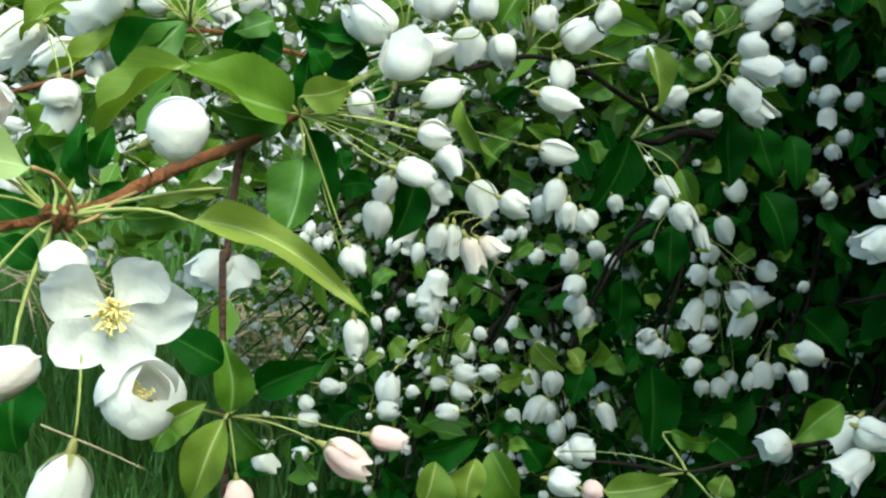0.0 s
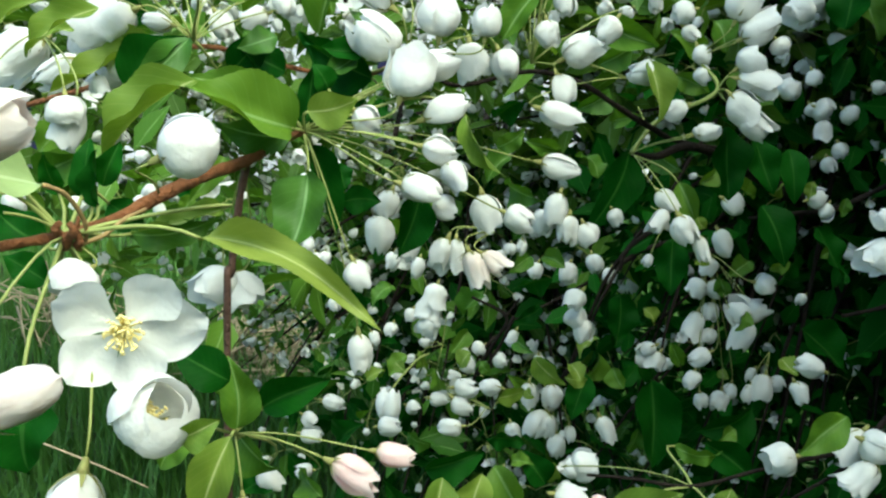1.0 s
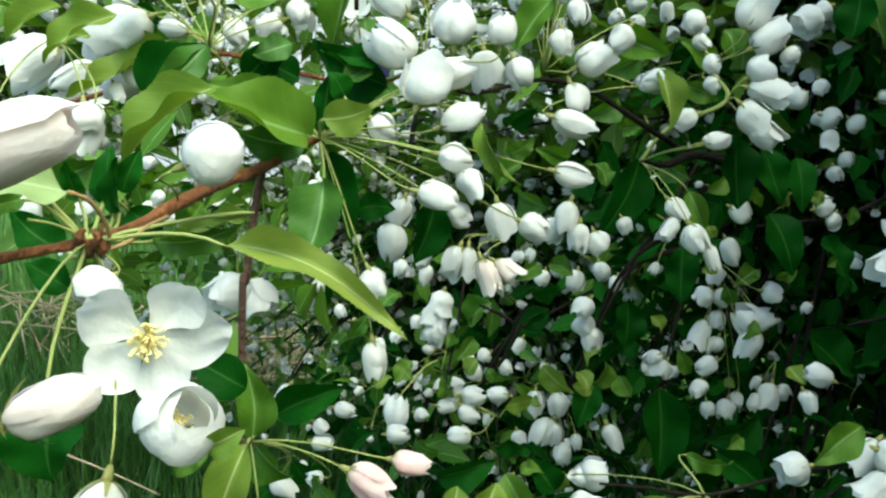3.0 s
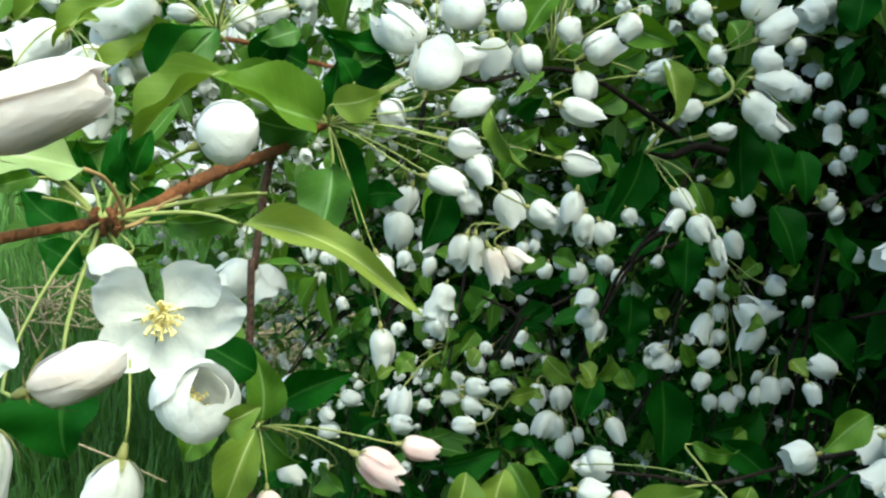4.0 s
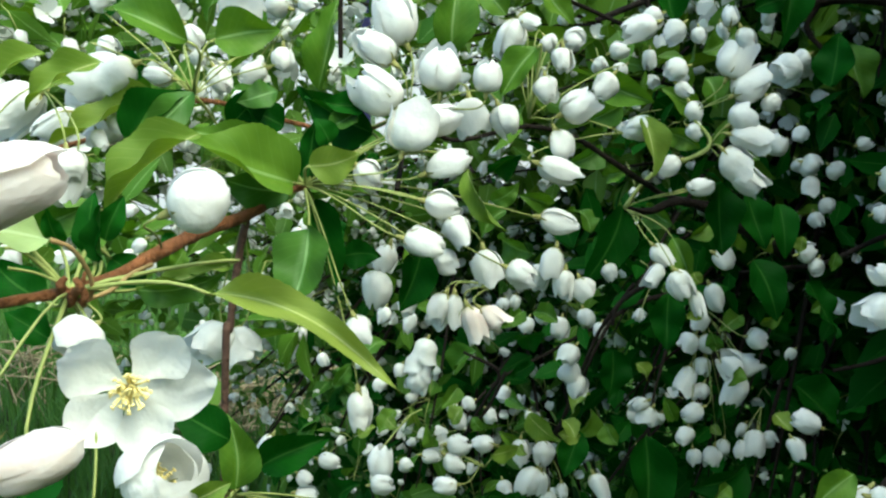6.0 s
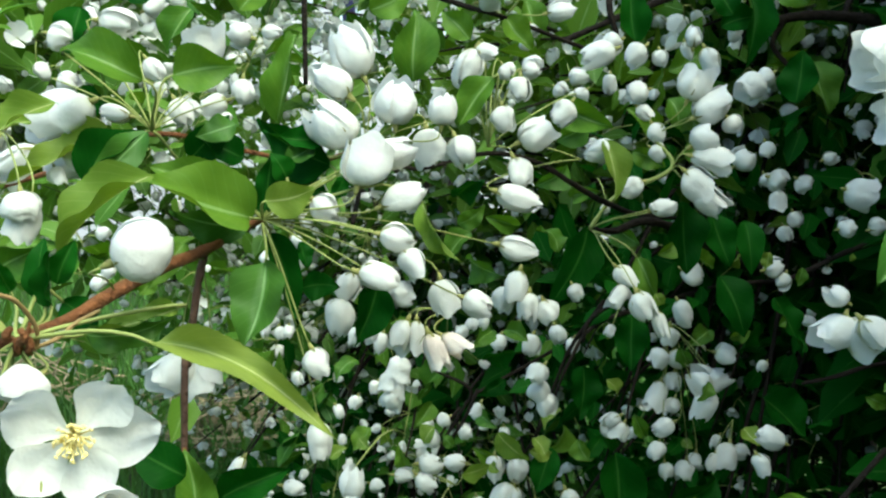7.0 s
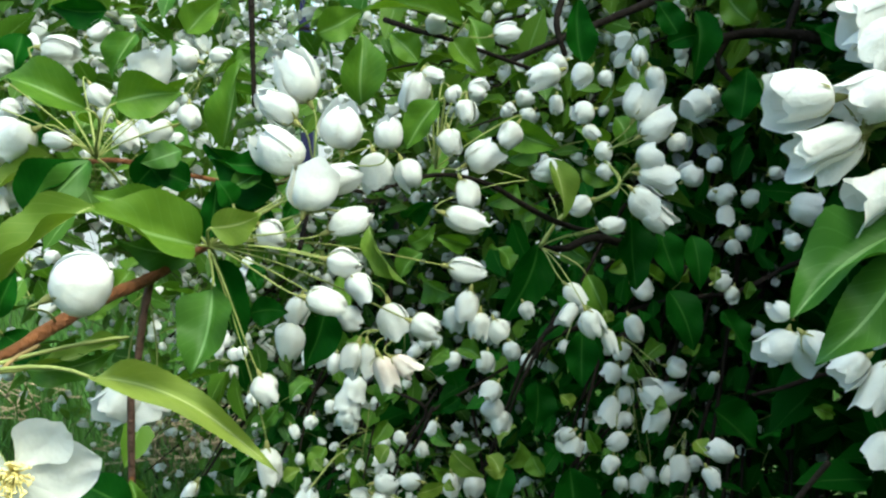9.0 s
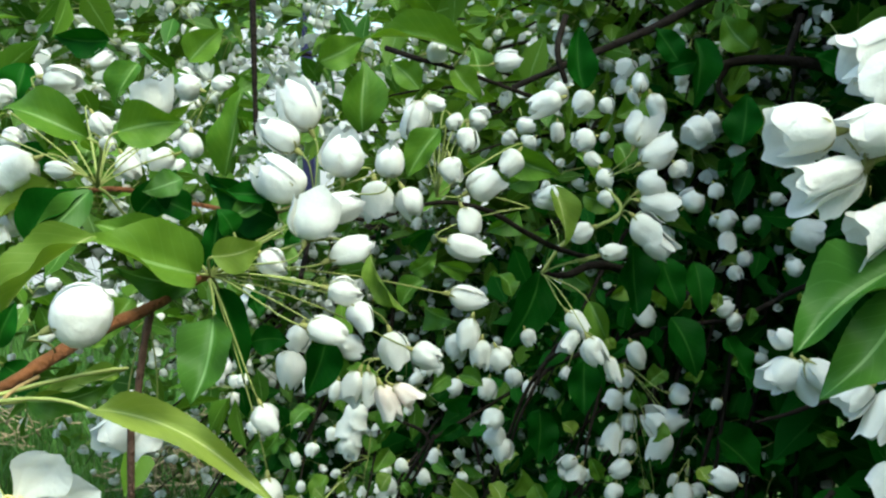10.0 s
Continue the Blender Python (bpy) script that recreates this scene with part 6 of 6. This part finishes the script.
twig(right, [(0.0246, 0.8452, 0.7777, 0.0013), (0.0366, 0.8472, 0.7941, 0.001)], OLD_BARK)
twig(right, [(0.2515, 0.9034, 0.8639, 0.0016), (0.2926, 0.9034, 0.8691, 0.0022), (0.3342, 0.9133, 0.8727, 0.0025), (0.3991, 0.955, 0.8912, 0.0029), (0.4663, 1.0057, 0.9016, 0.0036)], OLD_BARK)
twig(right, [(0.3414, 0.89, 0.7738, 0.0016), (0.3743, 0.8905, 0.7818, 0.0022), (0.4113, 0.901, 0.7899, 0.0022), (0.4793, 0.94, 0.7879, 0.0029)], OLD_BARK)
leaf(right, (0.1094, 0.8611, 0.7557), (0.0935, 0.8477, 0.7385), 0.0158, (-0.25, -0.64, 0.73), "y")
leaf(right, (0.0468, 0.7431, 0.7711), (0.0725, 0.7384, 0.7505), 0.0233, (-0.36, -0.9, -0.24), "y")
leaf(right, (0.0874, 0.7593, 0.7464), (0.0766, 0.7758, 0.7569), 0.0157, (-0.09, -0.58, 0.81), "y")
leaf(right, (0.2882, 0.8585, 0.9106), (0.2835, 0.8652, 0.9233), 0.0153, (-0.72, -0.69, 0.1), "y")
leaf(right, (0.2711, 0.8775, 0.8993), (0.258, 0.8649, 0.8939), 0.0131, (0.72, -0.67, -0.19), "y")
leaf(right, (0.2934, 0.8577, 0.9054), (0.291, 0.8584, 0.8879), 0.0128, (-0.61, -0.79, 0.05), "y")
leaf(right, (0.3311, 0.8751, 0.8886), (0.3279, 0.8765, 0.8711), 0.0117, (-0.04, -1, -0.07), "g")
leaf(right, (0.2923, 0.8973, 0.8229), (0.2776, 0.9138, 0.8123), 0.0134, (-0.54, -0.74, -0.4), "g")
leaf(right, (0.3682, 0.8565, 0.9051), (0.3661, 0.8557, 0.8979), 0.0115, (0.65, -0.76, -0.1), "y")
leaf(right, (0.3198, 0.8975, 0.8282), (0.3378, 0.9031, 0.8381), 0.0144, (0.09, -0.93, 0.36), "g")
leaf(right, (0.2057, 0.8505, 0.8398), (0.1911, 0.8408, 0.8316), 0.0145, (0.59, -0.8, -0.12), "y")
leaf(right, (0.2202, 0.867, 0.8142), (0.2311, 0.8786, 0.7936), 0.0156, (-0.18, -0.81, -0.55), "g")
leaf(right, (0.1483, 0.8446, 0.7885), (0.1589, 0.8449, 0.7723), 0.0161, (0.5, -0.81, 0.32), "y")
leaf(right, (0.2418, 0.8431, 0.7882), (0.2306, 0.8381, 0.771), 0.0145, (0.36, -0.93, 0.04), "g")
leaf(right, (0.0334, 0.7935, 0.7689), (0.0477, 0.7764, 0.7645), 0.0140, (-0.57, -0.62, 0.55), "g")
leaf(right, (-0.0059, 0.7929, 0.7593), (-0.0159, 0.7929, 0.7441), 0.0173, (-0.56, -0.74, 0.37), "y")
leaf(right, (0.1659, 0.7919, 0.7732), (0.1779, 0.8021, 0.7492), 0.0138, (0.16, -0.93, -0.32), "g")
leaf(right, (0.3819, 0.8393, 0.7773), (0.4045, 0.8483, 0.7663), 0.0146, (0.33, -0.94, -0.08), "g")
leaf(right, (0.3506, 0.8371, 0.7568), (0.324, 0.8198, 0.7548), 0.0165, (0.5, -0.71, -0.5), "d")
leaf(right, (0.2672, 0.8179, 0.7534), (0.2781, 0.8015, 0.7432), 0.0176, (-0.03, -0.54, 0.84), "y")
leaf(right, (-0.0896, 0.7321, 0.7524), (-0.0752, 0.736, 0.7597), 0.0119, (-0.04, -0.84, 0.54), "y")
leaf(right, (-0.071, 0.7841, 0.7513), (-0.0604, 0.7763, 0.744), 0.0108, (-0.3, -0.84, 0.46), "y")
leaf(right, (-0.0313, 0.7815, 0.7277), (-0.037, 0.7755, 0.7491), 0.0132, (-0.06, -0.96, -0.28), "g")
leaf(right, (-0.0476, 0.8132, 0.7372), (-0.0528, 0.8011, 0.7568), 0.0111, (-0.14, -0.83, -0.55), "y")
leaf(right, (0.0177, 0.7353, 0.7386), (0.0412, 0.755, 0.7396), 0.0173, (0.64, -0.75, -0.16), "y")
leaf(right, (0.0762, 0.79, 0.7395), (0.0967, 0.799, 0.7349), 0.0128, (0.43, -0.89, 0.15), "y")
leaf(right, (0.1536, 0.6548, 0.9052), (0.1603, 0.6567, 0.897), 0.0112, (-0.07, -0.95, -0.29), "y")
leaf(right, (0.2344, 0.9058, 0.712), (0.2429, 0.8975, 0.7052), 0.0101, (-0.21, -0.74, 0.64), "y")
leaf(right, (0.1237, 0.8424, 0.7327), (0.1339, 0.8342, 0.7141), 0.0217, (-0.65, -0.76, -0.02), "g")
leaf(right, (0.0285, 0.632, 0.7302), (0.0441, 0.6191, 0.7335), 0.0117, (-0.56, -0.51, 0.65), "g")
leaf(right, (0.0438, 0.8335, 0.7114), (0.0511, 0.8177, 0.7093), 0.0105, (-0.73, -0.41, 0.54), "y")
leaf(right, (0.0588, 0.6333, 0.7286), (0.0518, 0.6468, 0.7113), 0.0123, (0.37, -0.66, -0.66), "y")
leaf(right, (0.0017, 0.8363, 0.7364), (0.0123, 0.8367, 0.7257), 0.0115, (0.08, -1, 0.04), "g")
leaf(right, (0.1409, 0.7847, 0.696), (0.134, 0.7973, 0.6693), 0.0151, (0.11, -0.89, -0.45), "g")
leaf(right, (0.2242, 0.7896, 0.6969), (0.2079, 0.7785, 0.6879), 0.0147, (0.34, -0.84, 0.43), "g")
twig(right, [(0.1648, 0.8711, 0.8603, 0.0021), (0.1444, 0.8673, 0.8474, 0.0023), (0.1317, 0.8639, 0.8345, 0.0021), (0.1284, 0.8606, 0.8192, 0.0016)], OLD_BARK)
twig(right, [(0.0323, 0.8658, 0.7721, 0.0019), (0.0171, 0.8585, 0.7407, 0.0016), (-0.001, 0.8526, 0.7171, 0.0013)], OLD_BARK)
twig(right, [(-0.07, 0.7314, 0.7435, 0.0007), (-0.0514, 0.7565, 0.761, 0.0009), (-0.0411, 0.7777, 0.7619, 0.0007)], STALK, "spur_shoot")
bud(front, (-0.2532, 0.7194, 0.9109), (-0.2629, 0.7165, 0.9006), 0.0123, "b")
bud(front, (-0.2711, 0.801, 0.8935), (-0.2642, 0.7996, 0.8851), 0.0092, "b")
bud(front, (-0.2649, 0.8206, 0.8969), (-0.2672, 0.817, 0.8815), 0.0136, "b")
bud(front, (-0.2778, 0.7627, 0.896), (-0.2853, 0.7592, 0.8824), 0.0135, "b")
bud(front, (-0.2511, 0.7243, 0.8968), (-0.252, 0.7213, 0.8837), 0.0115, "b")
bud(front, (-0.1484, 0.8352, 0.9168), (-0.1501, 0.8314, 0.9005), 0.0143, "c")
bud(front, (-0.1209, 0.7547, 0.9298), (-0.1122, 0.7536, 0.9222), 0.0099, "h")
bud(front, (-0.1269, 0.7609, 0.9152), (-0.1306, 0.7584, 0.9049), 0.0096, "b")
bud(front, (-0.1149, 0.7595, 0.9202), (-0.1275, 0.7567, 0.9116), 0.0132, "c")
bud(front, (-0.1432, 0.7725, 0.9157), (-0.1472, 0.7696, 0.9042), 0.0106, "b")
leaf(front, (-0.2938, 0.7956, 0.8996), (-0.275, 0.7918, 0.8765), 0.0180, (0.36, -0.83, 0.43), "g")
leaf(front, (-0.2608, 0.7872, 0.9064), (-0.2479, 0.7837, 0.8867), 0.0144, (-0.15, -0.99, 0.08), "d")
leaf(front, (-0.2178, 0.7002, 0.9066), (-0.2267, 0.6964, 0.8922), 0.0150, (0.25, -0.96, 0.1), "g")
leaf(front, (-0.1396, 0.779, 0.9291), (-0.1258, 0.7781, 0.921), 0.0164, (-0.06, -1, 0.01), "g")
leaf(front, (-0.1089, 0.7254, 0.9302), (-0.1027, 0.7213, 0.9098), 0.0168, (0.68, -0.65, 0.34), "d")
leaf(front, (-0.079, 0.7668, 0.9771), (-0.0912, 0.7617, 0.958), 0.0142, (0.39, -0.92, -0.01), "d")
leaf(front, (-0.0867, 0.7974, 0.959), (-0.1032, 0.7926, 0.942), 0.0175, (0.34, -0.94, -0.06), "g")
leaf(front, (-0.0655, 0.6932, 0.9932), (-0.0829, 0.6899, 0.9835), 0.0149, (-0.12, -0.86, 0.5), "g")
